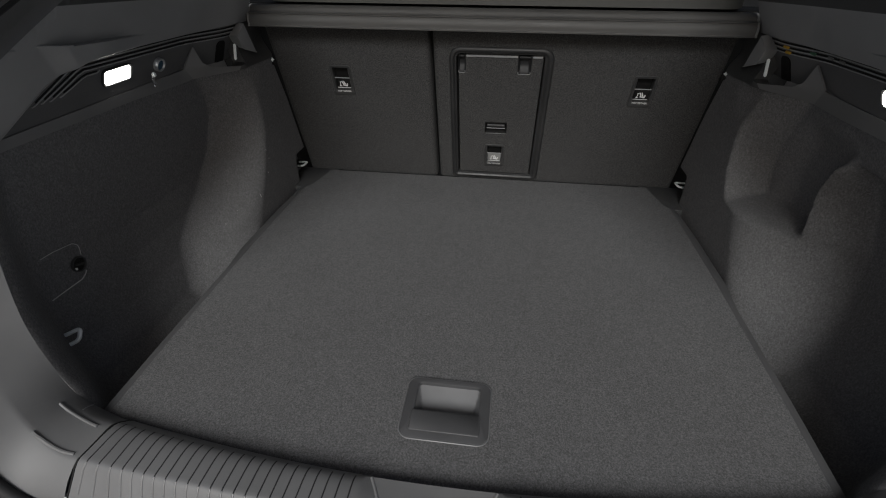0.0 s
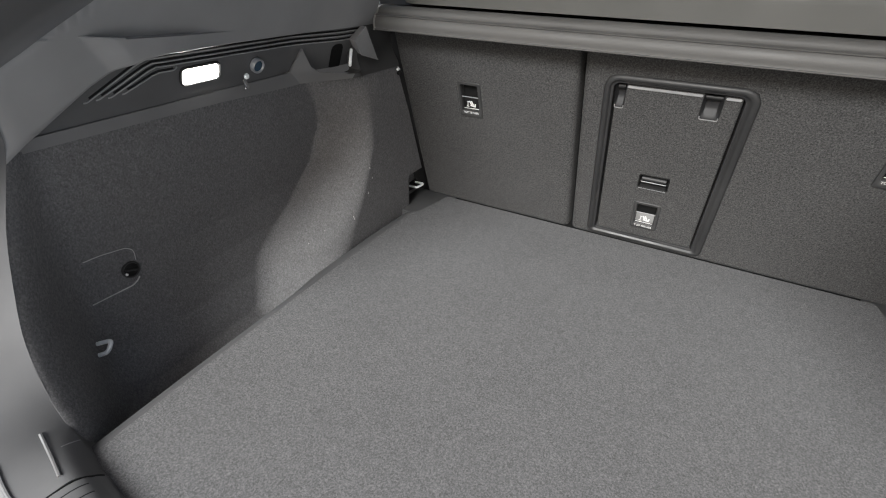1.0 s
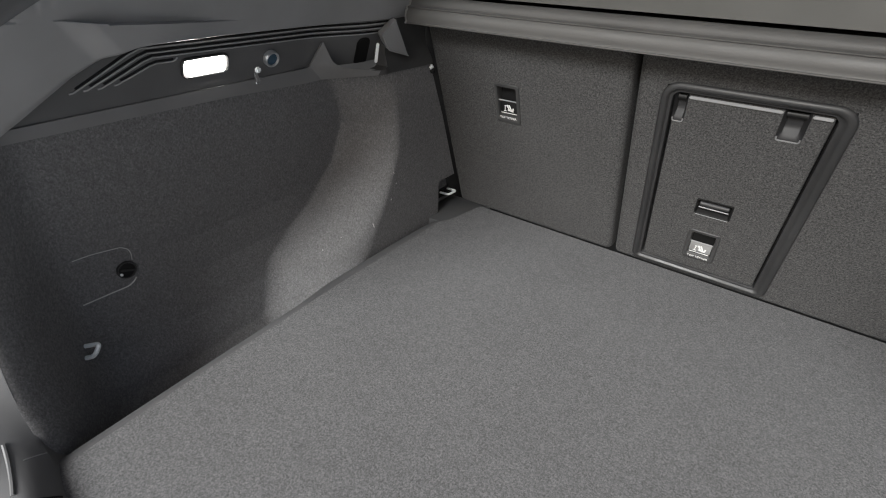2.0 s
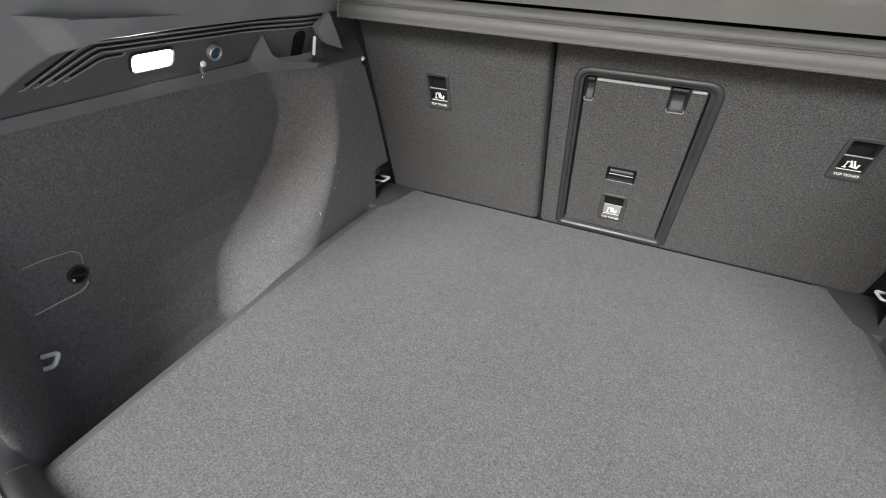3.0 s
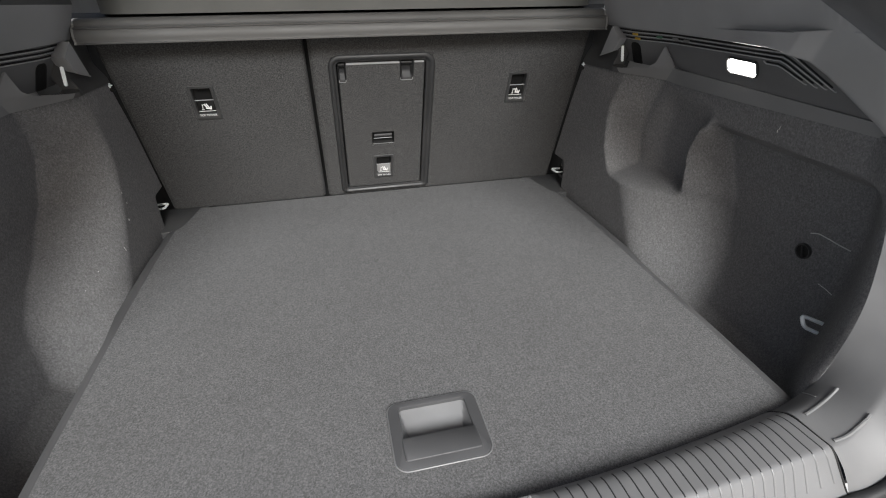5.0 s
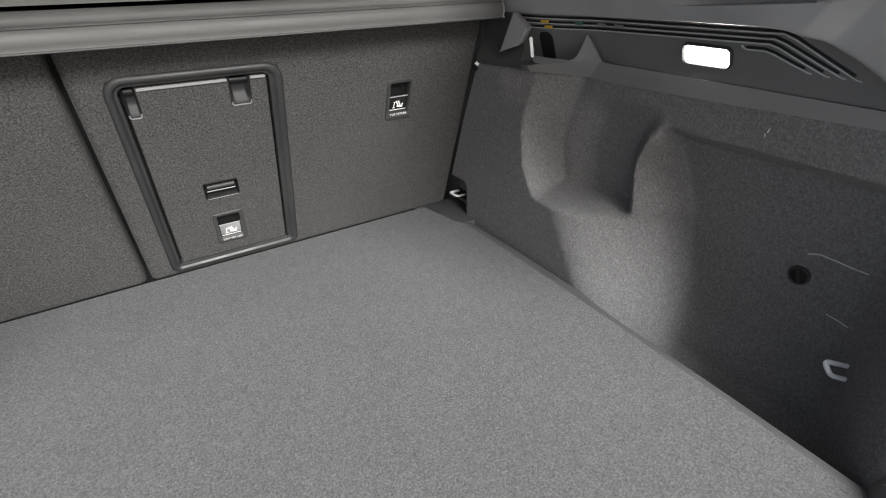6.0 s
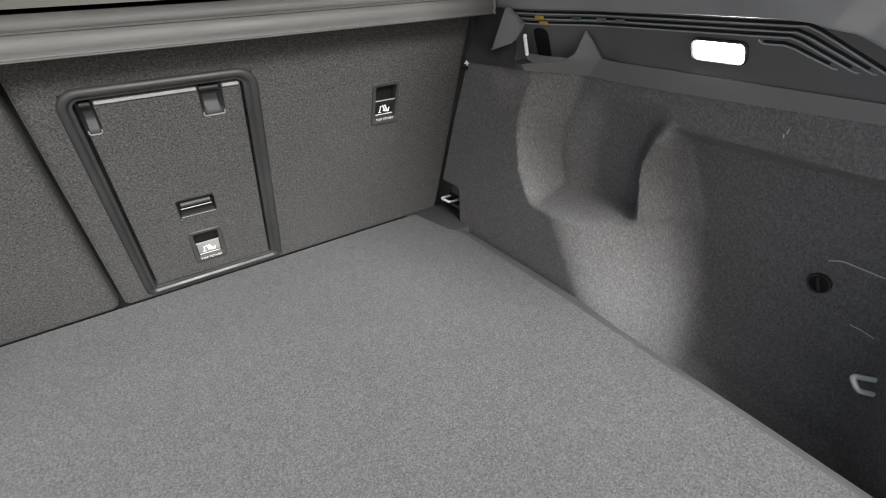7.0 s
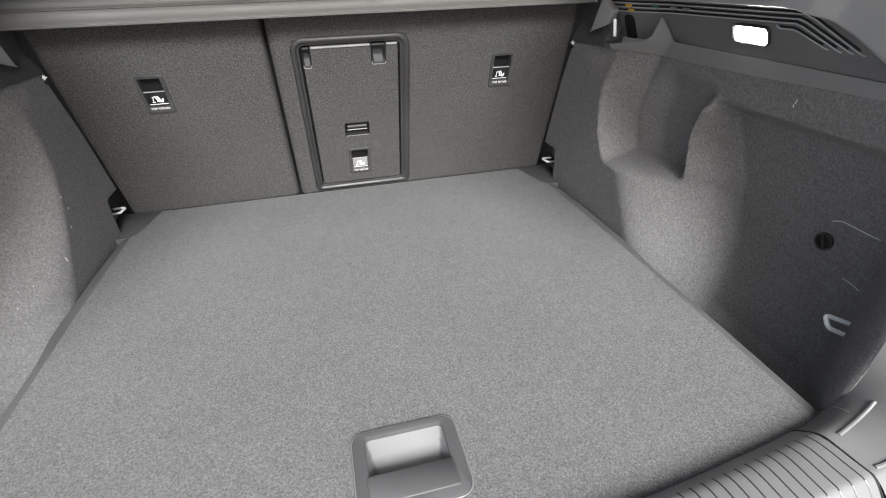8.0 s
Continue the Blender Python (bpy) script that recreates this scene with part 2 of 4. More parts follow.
def front_edge(x):
    return -0.026 - 0.022 * (1 - min(1, abs(x) / 0.44) ** 2)


HX0, HX1, HY0, HY1 = -0.048, 0.040, 0.076, 0.122
GAP = 0.006
floor = empty("floor", None, "dark grey carpeted boot floor board with a pull handle", "boot floor", kind="structure")
ys = sorted(set([-0.06, -0.03, 0.0, 0.02, 0.05, HY0 - GAP, HY1 + 0.003, 0.16, 0.25, 0.36, 0.43, 0.5, 0.6, 0.7, 0.72, 0.735, 0.745, 0.76, 0.78, 0.81, 0.846]))
us = steps(0, 1, 8) + [1.5] + steps(2, 3, 8)


def floor_point(u, y):
    w = carpet_half(y)
    if u <= 1:
        x = mix(-w, HX0 - GAP, u)
    elif u >= 2:
        x = mix(HX1 + GAP, w, u - 2)
    else:
        x = (HX0 + HX1) / 2
    return (x, y, 0.0)


part("carpet", sheet(floor_point, us, ys, lambda u, y: 1 < u < 2 and HY0 - GAP < y < HY1 + 0.003, out=(0, 0, -0.016)), FLOOR_CARPET, floor)
for s in (-1, 1):
    def edge_strip(y, k):
        """The plain moulded strip beside the carpet, falling off to a rounded outer edge."""
        a, b = carpet_half(y), max(half_width(y) - 0.001, carpet_half(y) + 0.011)
        u, z = ((0, -0.012), (0, -0.0006), (0.15, 0.0002), (0.7, -0.0006), (0.93, -0.0018), (1, -0.0045), (1, -0.016))[k]
        return (s * mix(a, b, u), y, z)

    part("edge_strip", sheet(edge_strip, steps(-0.055, 0.733, 60), list(range(7))), BINDING, floor, "plain dark edge strip")

hx, hy = (HX0 + HX1) / 2, 0.08
handle = empty("pull_handle")
handle.parent = floor
outer = outline(0.118, 0.1, (0.016, 0.016, 0.014, 0.014), 6, (hx, hy))
inner = outline(HX1 - HX0, HY1 - HY0, (0.003, 0.003, 0.005, 0.005), 6, (hx, (HY0 + HY1) / 2))
part("bezel", ring_frame(outer, inner, [(0, 0.0002), (0.0, 0.002), (0.05, 0.0036), (0.85, 0.0036), (0.97, 0.003), (1, 0.0005), (1, -0.003)]), BEZEL_GREY, handle)
rim_line = [(x, y, 0.0022) for x, y in outline(0.1188, 0.1008, (0.0164, 0.0164, 0.0144, 0.0144), 6, (hx, hy))]
part("bezel_edge", tube(rim_line, 0.0011, 6, True), HANDLE_GREY, handle, "pale moulded edge")
bowl = sheet(lambda u, v: (mix(HX0, HX1, u), mix(HY0 - 0.004, HY1 + 0.0005, v), -0.0015 - 0.022 * min(1, 9 * u, 9 * (1 - u), 0.02 + 1.25 * (1 - v))), sorted(set(steps(0, 1, 12) + [0.03, 0.06, 0.11, 0.89, 0.94, 0.97])), steps(0, 1, 12))
part("bowl", bowl, HANDLE_GREY, handle, "smooth recessed grip")
part("flap", slab(outline(0.094, 0.032, (0.003,) * 4, 3, (hx, 0.0575)), 0.003, 0.0052, 0.0012), BEZEL_GREY, handle)


# ---- side walls ----
def rear_edge(z):
    return lerp(z, [0.0, 0.026, 0.08, 0.14, 0.196, 0.25, 0.31], [0.012, 0.0145, 0.017, 0.0275, 0.046, 0.0655, 0.089])


def felt_x(s, y, z):
    """How far the lined wall stands from the middle line, with the wheel arch in it."""
    if s < 0:
        base = lerp(z, [-0.12, -0.06, 0.0, 0.06, 0.12, 0.2, 0.311, 0.4], [0.52, 0.565, 0.588, 0.6, 0.601, 0.588, 0.564, 0.55])
    else:
        base = lerp(z, [-0.12, -0.06, 0.0, 0.06, 0.12, 0.2, 0.244, 0.264, 0.311, 0.4], [0.52, 0.575, 0.6, 0.615, 0.622, 0.617, 0.608, 0.57, 0.562, 0.55])
    back = lerp(z, [-0.1, 0.0, 0.026, 0.05, 0.08, 0.14, 0.196, 0.25, 0.303, 0.34], [0.478, 0.478, 0.4865, 0.4958, 0.5063, 0.5253, 0.541, 0.548, 0.548, 0.543])
    base = mix(base, back, smooth((0.13 - y) / (0.13 - rear_edge(z))))
    crest = 0.488 + 0.004 * smooth((z - 0.2) / 0.11) + 0.02 * smooth((z - 0.245) / 0.07) * (1 - smooth((y - 0.59) / 0.09)) + 0.03 * smooth((y - 0.768) / 0.016) * smooth((0.072 - z) / 0.018)
    if s < 0:
        y0 = lerp(z, [-0.06, 0.02, 0.09, 0.15, 0.228, 0.27, 0.311], [0.345, 0.39, 0.505, 0.565, 0.59, 0.575, 0.545])
        y1 = lerp(z, [-0.06, 0.0, 0.1, 0.18, 0.27, 0.311], [0.45, 0.53, 0.592, 0.626, 0.63, 0.635])
        return mix(base, crest, rounded((y - y0) / (y1 + 0.016 - y0)))
    l0, l1 = lerp(z, [-0.06, 0.05, 0.14, 0.22], [0.285, 0.312, 0.345, 0.375]), lerp(z, [-0.06, 0.0, 0.1, 0.13], [0.4, 0.42, 0.482, 0.5])
    share = (y - l0) / (l1 + 0.034 - l0)
    low = mix(base, crest, mix(rounded(share), smooth(share), 0.12))
    ya, yr = lerp(z, [0.1, 0.15, 0.22, 0.26], [0.33, 0.35, 0.38, 0.388]), lerp(z, [0.1, 0.15, 0.2, 0.22, 0.268], [0.405, 0.408, 0.415, 0.412, 0.394])
    up = mix(base, 0.55, smooth((0.275 - z) / 0.03) * facet((y - ya) / max(0.006, yr - ya)))
    s0 = lerp(z, [0.1, 0.15, 0.2, 0.24, 0.3], [0.545, 0.56, 0.573, 0.562, 0.547])
    s1 = lerp(z, [0.1, 0.12, 0.165, 0.22, 0.266, 0.314], [0.556, 0.57, 0.596, 0.604, 0.603, 0.606])
    niche = mix(0.557, 0.58, smooth((s0 - y) / 0.06))
    up = mix(up, mix(niche, 0.563, smooth((z - 0.25) / 0.05)), smooth((y - yr) / 0.03))
    up = mix(up, crest, facet((y - s0) / (s1 - s0)))
    return mix(low, up, smooth((z - 0.11) / 0.03))


def felt_y(y, z):
    return max(min(y, 0.858 - 0.345 * z - 0.008), rear_edge(z))


WALL_YS = steps(-0.03, 0.86, 230)


def strip_low(s, y):
    """Where the felt ends under the plastic strip."""
    if s < 0:
        return lerp(y, [0.0, 0.13, 0.24, 0.38, 0.5, 0.565, 0.63, 0.72], [0.3215, 0.321, 0.320, 0.318, 0.313, 0.315, 0.319, 0.317])
    return lerp(y, [0.0, 0.2, 0.306, 0.455, 0.51, 0.565, 0.63, 0.717], [0.322, 0.316, 0.3125, 0.309, 0.309, 0.313, 0.318, 0.314])


def felt_point(s, y, v):
    z = mix(-0.1, strip_low(s, y) + 0.003, v)
    y = felt_y(y, z)
    return (s * felt_x(s, y, z), y, z)


for s, name in ((-1, "wall_left"), (1, "wall_right")):
    wall = empty(name, None, "boot side wall lined with black felt over the wheel arch", "side wall", kind="structure")
    part("lining", sheet(lambda y, v: felt_point(s, y, v), WALL_YS, steps(0, 1, 130), out=(s * 0.006, 0, 0)), WALL_FELT, wall)
    part("pocket_base", box((0.19, 0.9, 0.01), (s * 0.53, 0.4, -0.1)), POCKET_SHADE, wall)
    part("inner_face", box((0.01, 0.86, 0.09), (s * 0.452, 0.385, -0.062)), POCKET_SHADE, wall)
    part("corner_piece", slab([(s * a, b) for a, b in ((0.43, 0.737), (0.502, 0.734), (0.53, 0.76), (0.53, 0.862), (0.41, 0.862))][::s], -0.03, -0.003, 0.002), TRIM_MID, wall, "black corner moulding")


# ---- plastic side trim ----
def strip_top(y):
    return lerp(y, [0.0, 0.47, 0.505, 0.512, 0.529, 0.541, 0.553, 0.6, 0.63, 0.66, 0.7, 0.74], [0.335, 0.336, 0.3362, 0.338, 0.3735, 0.343, 0.334, 0.326, 0.325, 0.325, 0.324, 0.322])


def peak_start(z):
    """Where the facet under the peak begins, slanting forward towards the felt."""
    return 0.512 + 0.022 * min(1, max(0, (0.337 - z) / 0.026))


def strip_x(s, y, z):
    base = mix(0.564, 0.493, facet((y - peak_start(z) + 0.004) / 0.1)) - 0.035 * smooth((0.125 - y) / 0.11)
    return base - 0.0035 - 0.2 * (z - 0.311)


def recess_x(y, z):
    return mix(0.562, 0.536, smooth((y - 0.5) / 0.12)) - 0.38 * (z - 0.335) - 0.004 * smooth((0.36 - z) / 0.025) * (1 - smooth((y - 0.47) / 0.05))


def roof_line(y):
    return lerp(y, [0.088, 0.10, 0.135, 0.16, 0.19, 0.22, 0.25, 0.27, 0.66, 0.7], [0.316, 0.322, 0.343, 0.36, 0.38, 0.395, 0.4025, 0.404, 0.397, 0.397])


def upper_x(y, z):
    x = 0.533 - 0.42 * (z - 0.36) - 0.1 * max(0, z - 0.5) - 0.01 * smooth((y - 0.5) / 0.15)
    d = ledge_line(y) - z
    proud = smooth(d / 0.0016) * facet((y - 0.184 - 0.75 * d) / 0.03) * (1 - smooth((y - 0.26) / 0.13))
    return x - 0.013 * proud


def seam_line(y):
    return 0.477 - 0.048 * (y - 0.136)


def ledge_line(y):
    return lerp(y, [0.15, 0.185, 0.22, 0.37], [0.4395, 0.4345, 0.4295, 0.4195])


RIM_IN = [(0.414, 0.0065, 0.0), (0.449, 0.0135, 0.001), (0.4856, 0.0163, 0.0258), (0.5058, 0.0188, 0.0797), (0.5242, 0.0291, 0.1389), (0.539, 0.048, 0.196), (0.546, 0.067, 0.2506),
          (0.546, 0.088, 0.303), (0.5415, 0.10, 0.34), (0.516, 0.10, 0.40), (0.5035, 0.14, 0.43), (0.4818, 0.232, 0.482), (0.443, 0.36, 0.56)]
RIM_MID = [(0.421, -0.068, 0.029), (0.450, -0.064, 0.033), (0.487, -0.051, 0.052), (0.517, -0.036, 0.09), (0.543, -0.02, 0.14), (0.56, -0.004, 0.196), (0.567, 0.012, 0.25),
           (0.56, 0.03, 0.303), (0.538, 0.047, 0.357), (0.516, 0.064, 0.40), (0.504, 0.105, 0.43), (0.482, 0.197, 0.482), (0.443, 0.325, 0.56)]
RIM_OUT = [(0.436, -0.097, -0.02), (0.466, -0.100, -0.012), (0.493, -0.0987, 0.02), (0.521, -0.089, 0.072), (0.555, -0.085, 0.135), (0.583, -0.078, 0.196), (0.592, -0.062, 0.25),
           (0.572, -0.043, 0.32), (0.53, -0.021, 0.385), (0.47, 0.005, 0.432), (0.452, 0.05, 0.455), (0.43, 0.13, 0.497), (0.385, 0.24, 0.565)]


def along(points, t):
    """A smooth point at share t of the way through points."""
    p = t * (len(points) - 1)
    i = min(int(p), len(points) - 2)
    f = p - i
    a, b, c, d = (Vector(points[min(max(k, 0), len(points) - 1)]) for k in (i - 1, i, i + 1, i + 2))
    return 0.5 * (2 * b + (c - a) * f + (2 * a - 5 * b + 4 * c - d) * f * f + (3 * b - a - 3 * c + d) * f ** 3)


INNER_EDGE = [along(RIM_IN, t) for t in steps(7 / 12, 1, 60)]


def pillar_start(z):
    """The rim's inner edge at that height, which the pillar trim butts against."""
    up = [p.z for p in INNER_EDGE] + [0.9]
    return lerp(z, up, [p.y for p in INNER_EDGE] + [0.92]), lerp(z, up, [p.x for p in INNER_EDGE] + [0.27])


def rim_point(s, t, v):
    """Across the opening's rim: v from -0.3 (the folded inner lip) over 0, 1 (bend) to 2 (at the seal)."""
    a, b, c = along(RIM_IN, t), along(RIM_MID, t), along(RIM_OUT, t)
    if v < 0:
        p = a + Vector((0.03 * min(1, 6 * t), 0.012, -0.03 * max(0, 1 - 3.5 * t))) * (-v)
    else:
        w = v / 2
        p = (1 - w) ** 2 * a + 2 * w * (1 - w) * (2 * b - 0.5 * (a + c)) + w * w * c
        p = mix(p, a.lerp(b, v) if v < 1 else b.lerp(c, v - 1), 0.55)
        if v < 1:
            p.z = mix(p.z, a.z + (b.z - a.z) * (1 - (1 - min(1, v / 0.42)) ** 2.2), 1 - smooth(4 * t))
    return (s * p.x, p.y, p.z)


def bar_on(fn, a, b, width, height, n=10):
    """A low rounded ridge on the surface fn from a to b, both (u, v)."""
    bm, rings = bmesh.new(), []
    du, dv = b[0] - a[0], b[1] - a[1]
    for i in range(n + 1):
        u, v = a[0] + du * i / n, a[1] + dv * i / n
        p = Vector(fn(u, v))
        along_dir = (Vector(fn(u + du * 0.01, v + dv * 0.01)) - Vector(fn(u - du * 0.01, v - dv * 0.01))).normalized()
        e = 1e-3
        n1 = (Vector(fn(u + e, v)) - Vector(fn(u - e, v))).cross(Vector(fn(u, v + e)) - Vector(fn(u, v - e))).normalized()
        if n1.dot(Vector((-p.x * 0.6, -0.15, 0.6))) < 0:
            n1 = -n1
        side = along_dir.cross(n1)
        rings.append([bm.verts.new(p + side * width * q + n1 * h * height) for q, h in ((-0.5, -0.6), (-0.42, 0.5), (-0.2, 1), (0.2, 1), (0.42, 0.5), (0.5, -0.6))])
    for r, q in zip(rings, rings[1:]):
        for k in range(5):
            bm.faces.new((r[k], r[k + 1], q[k + 1], q[k]))
    bm.faces.new(rings[0])
    bm.faces.new(rings[-1])
    return bm


VENTS = [((0.195, 0.36), (0.262, 0.396), 0.655, 0.3915), ((0.209, 0.3605), (0.27, 0.39), 0.655, 0.3845), ((0.223, 0.36), (0.275, 0.3845), 0.655, 0.3775), ((0.24, 0.361), (0.279, 0.377), 0.303, 0.377)]
for s, name in ((-1, "trim_left"), (1, "trim_right")):
    trim = empty(name, None, "grey plastic side trim with slotted vents round the boot opening", "side trim", kind="structure")
    def strip(y, v):
        slant = 0.022 * max(0, 1 - (y - 0.512) / 0.06) if y >= 0.512 else 0
        z = mix(strip_low(s, y + slant), strip_top(y), min(1, v))
        y += slant * (1 - min(1, v))
        return (s * (strip_x(s, y, z) + 0.064 * max(0, v - 1)), y, z + 0.002 * max(0, v - 1))

    part("lower_strip", sheet(strip, steps(0.092, 0.512, 60), steps(0, 1, 8) + [1.04, 1.25]), STRIP_GREY, trim)
    part("hook_peak", sheet(strip, steps(0.512, 0.529, 8) + steps(0.529, 0.606, 36)[1:], steps(0, 1, 8) + [1.05]), STRIP_GREY, trim)
    def corner(y, v):
        z = mix(strip_low(s, y), lerp(y, [0.606, 0.622, 0.66, 0.745], [0.326, 0.33, 0.399, 0.403]), min(1, v))
        x = mix(strip_x(s, y, z), mix(0.4905, 0.508, smooth((z - 0.318) / 0.04)), smooth((y - 0.606) / 0.025))
        return (s * (x + 0.064 * max(0, v - 1)), y, z)

    part("corner_panel", sheet(corner, steps(0.606, 0.745, 36), steps(0, 1, 12) + [1.04, 1.4]), TRIM_MID, trim, "black corner panel beside the seat back")
    part("vent_panel", sheet(lambda y, z: (s * recess_x(y, z), y, z), steps(0.11, 0.75, 60), steps(0.333, 0.412, 26), out=(s * 0.004, 0, 0)), VENT_GREY, trim, "dark recessed vent panel")
    zs = [-0.03, 0, 0.02, 0.05] + steps(0.1, 0.9, 16) + steps(0.91, 1, 12) + [1.05, 1.2, 1.4, 1.6, 1.8, 2]
    pillar_ys = sorted(set(steps(0.086, 0.69, 60) + steps(0.165, 0.26, 40)))

    def pillar(y, v):
        low = roof_line(y)
        z = mix(low, ledge_line(y), max(0, v)) if v <= 1 else mix(ledge_line(y), seam_line(y), v - 1) if v <= 2 else mix(seam_line(y), 0.86, v - 2)
        x = upper_x(y, z) + (0.02 if v < 0 else 0.003 * smooth((0.06 - v) / 0.06)) + 0.006 * smooth((v - 2) / 0.03)
        y_edge, x_edge = pillar_start(z)
        near = 1 - smooth((y - y_edge) / 0.03)
        return (s * (mix(x, x_edge, near) + max(0, min(0.004, y_edge - y))), max(y, y_edge - 0.004), z)

    part("pillar_trim", sheet(pillar, pillar_ys, zs), LIFTED_GREY, trim)
    part("window_surround", sheet(pillar, pillar_ys, [2, 2.03, 2.1, 2.3, 2.6, 3]), TRIM_DARK, trim, "black window surround above the pillar trim")
    across = [0.0, 0.05, 0.1, 0.15, 0.2, 0.26, 0.33, 0.42, 0.5, 0.8, 0.93, 1.0, 1.07, 1.2, 1.5, 1.8, 2.0, 2.25]
    part("opening_rim", sheet(lambda t, v: rim_point(s, t, v), steps(0, 7.6 / 12, 74), [-1, -0.5, -0.12, -0.03] + across), RIM_GREY, trim)
    part("upper_rim", sheet(lambda t, v: rim_point(s, t, v), steps(8.5 / 12, 1, 40), across), RIM_GREY, trim)
    part("rim_corner", sheet(lambda t, v: rim_point(s, t, v), steps(7.6 / 12, 8.5 / 12, 14), across), RIM_GREY, trim)
    # Thin ridge shaped to catch light as the ledge's bright line.
    part("ledge_glint", tube([(s * (upper_x(y, ledge_line(y) - 0.0025) - 0.0004), y, ledge_line(y) - 0.0006) for y in steps(0.184, 0.225, 10)], 0.0009, 6), LIFTED_GREY, trim)
    for a, b in (((0.042, 0.41), (0.174, 0.37)), ((0.03, 0.93), (0.156, 1.01))):
        part("groove_rib", bar_on(lambda t, v: rim_point(s, t, v), a, b, 0.0045, 0.0018), RIM_GREY, trim)
    part("mould_line", bar_on(lambda t, v: rim_point(s, t, v), (0.137, 0.01), (0.126, 0.24), 0.0014, 0.0006), LIFTED_GREY, trim)
    for low, bend, back, zb in VENTS:
        pts = [(low[0] - 0.006, low[1] - 0.001), (low[0] - 0.002, low[1] - 0.0006), (low[0] + 0.002, low[1] + 0.0012)] + [(mix(low[0], bend[0], k), mix(low[1], bend[1], k)) for k in (0.3, 0.6, 0.88)] + [(bend[0] + 0.004, bend[1] + 0.0002)]
        pts += [(y, mix(bend[1], zb, (y - bend[0]) / (back - bend[0]))) for y in steps(bend[0] + 0.014, back, 16)]
        if back < 0.4:
            pts += [(back + 0.003, zb + 0.0014), (back + 0.005, zb + 0.0036)]
        slot = []
        for k in range(2, len(pts) - (2 if back < 0.4 else 0)):
            (ya, za), (yb, zb2) = pts[k - 1], pts[min(k + 1, len(pts) - 1)]
            d = math.hypot(yb - ya, zb2 - za)
            slot.append((pts[k][0] - 0.0026 * (zb2 - za) / d, pts[k][1] + 0.0026 * (yb - ya) / d))
        part("slot_lip", tube([(s * (recess_x(y, z) - 0.0006), y, z) for y, z in pts], 0.0009, 8), LIP_GLINT, trim)
        part("vent_slot", tube([(s * (recess_x(y, z) + 0.0006), y, z) for y, z in slot], 0.0018, 8), BLACK, trim)
    if s > 0:
        # Coloured bits in the slots; the pale ones are painted white glints.
        for y, material, label in ((0.60, AMBER, "amber bit seen through the vent slot"), (0.592, AMBER, ""), (0.545, GREEN, "green bit seen through the vent slot"), (0.508, PALE_LABEL, "pale bit for a white glint in the slot"), (0.478, PALE_LABEL, "")):
            part("slot_bit", box((0.004, 0.016, 0.004), (recess_x(y, 0.388) - 0.0015, y, 0.3882 if y != 0.592 else 0.381), 0.001), material, trim, label)
    # bag hook niche and its blade, and the wing beside the cover
    # Flat black patch: the niche's inner shade is put into its colour.
    niche = bmesh.new()
    rim = outline(0.025, 0.04, (0.003, 0.003, 0.01, 0.01), 5, (0.604, 0.353))
    near, far = ([niche.verts.new((s * (recess_x(y, z) + d), y, z)) for y, z in rim] for d in (-0.0015, 0.003))
    niche.faces.new(near)
    for k in range(len(rim)):
        niche.faces.new((near[k], near[(k + 1) % len(rim)], far[(k + 1) % len(rim)], far[k]))
    part("niche_shade", niche, BLACK, trim, "black patch for the hook niche's dark inside", flat=True)
    part("hook_blade", box((0.005, 0.0045, 0.03), (s * 0.5, 0.607, 0.352), 0.0012, 2, pose(0, 0, 0, -15, 0, 0)), STEEL, trim, "bright metal hook blade")
    wing = bmesh.new()
    front = [(0.4905, 0.645, 0.399), (0.4915, 0.6125, 0.379), (0.4905, 0.6265, 0.355), (0.4895, 0.673, 0.3405)]
    fr = [wing.verts.new((s * x, y, z)) for x, y, z in front]
    bk = [wing.verts.new((s * (x + 0.03), y + 0.02, z)) for x, y, z in front]
    wing.faces.new(fr)
    for k in range(4):
        wing.faces.new((fr[k], fr[(k + 1) % 4], bk[(k + 1) % 4], bk[k]))
    part("wing", wing, TRIM_GREY, trim, flat=True)
    part("wing_lip", tube([(s * (x - 0.0004), y, z) for x, y, z in front[1:]], 0.0012, 6), TRIM_GREY, trim)

# ---- boot lamps ----
lamp = empty("boot_lamp", pose(-0.5488, 0.343, 0.3655, 0, 0, 0), "lit white boot lamp in the side trim", "lamp", "boot lamps")
side_in = Matrix(((0, 0.36, 0.93, 0), (1, 0, 0, 0), (0, 0.93, -0.36, 0), (0, 0, 0, 1)))
part("diffuser", moved(slab(outline(0.0535, 0.0205, (0.005,) * 4, 5), -0.004, 0.003, 0.0015), side_in), LED, lamp, "glowing white diffuser")
o, i = outline(0.064, 0.027, (0.008,) * 4, 5), outline(0.058, 0.021, (0.005,) * 4, 5)
part("rim", moved(ring_frame(o, i, [(0, -0.006), (0, 0.001), (0.5, 0.0024), (1, 0.001), (1, -0.004)]), side_in), FRAME_GREY, lamp)
copy_thing(lamp, pose(0.5488, 0.349, 0.3645, 0, 0, 180))

# ---- socket and key on the trim ----
round_in = Matrix(((0, 0.355, 0.935, -0.5475), (1, 0, 0, 0.441), (0, 0.935, -0.355, 0.36), (0, 0, 0, 1)))
socket = empty("power_socket", round_in, "round chrome-ringed power socket with a blue cap", "socket")
circle = [(0.0115 * math.cos(2 * math.pi * k / 32), 0.0115 * math.sin(2 * math.pi * k / 32)) for k in range(32)]
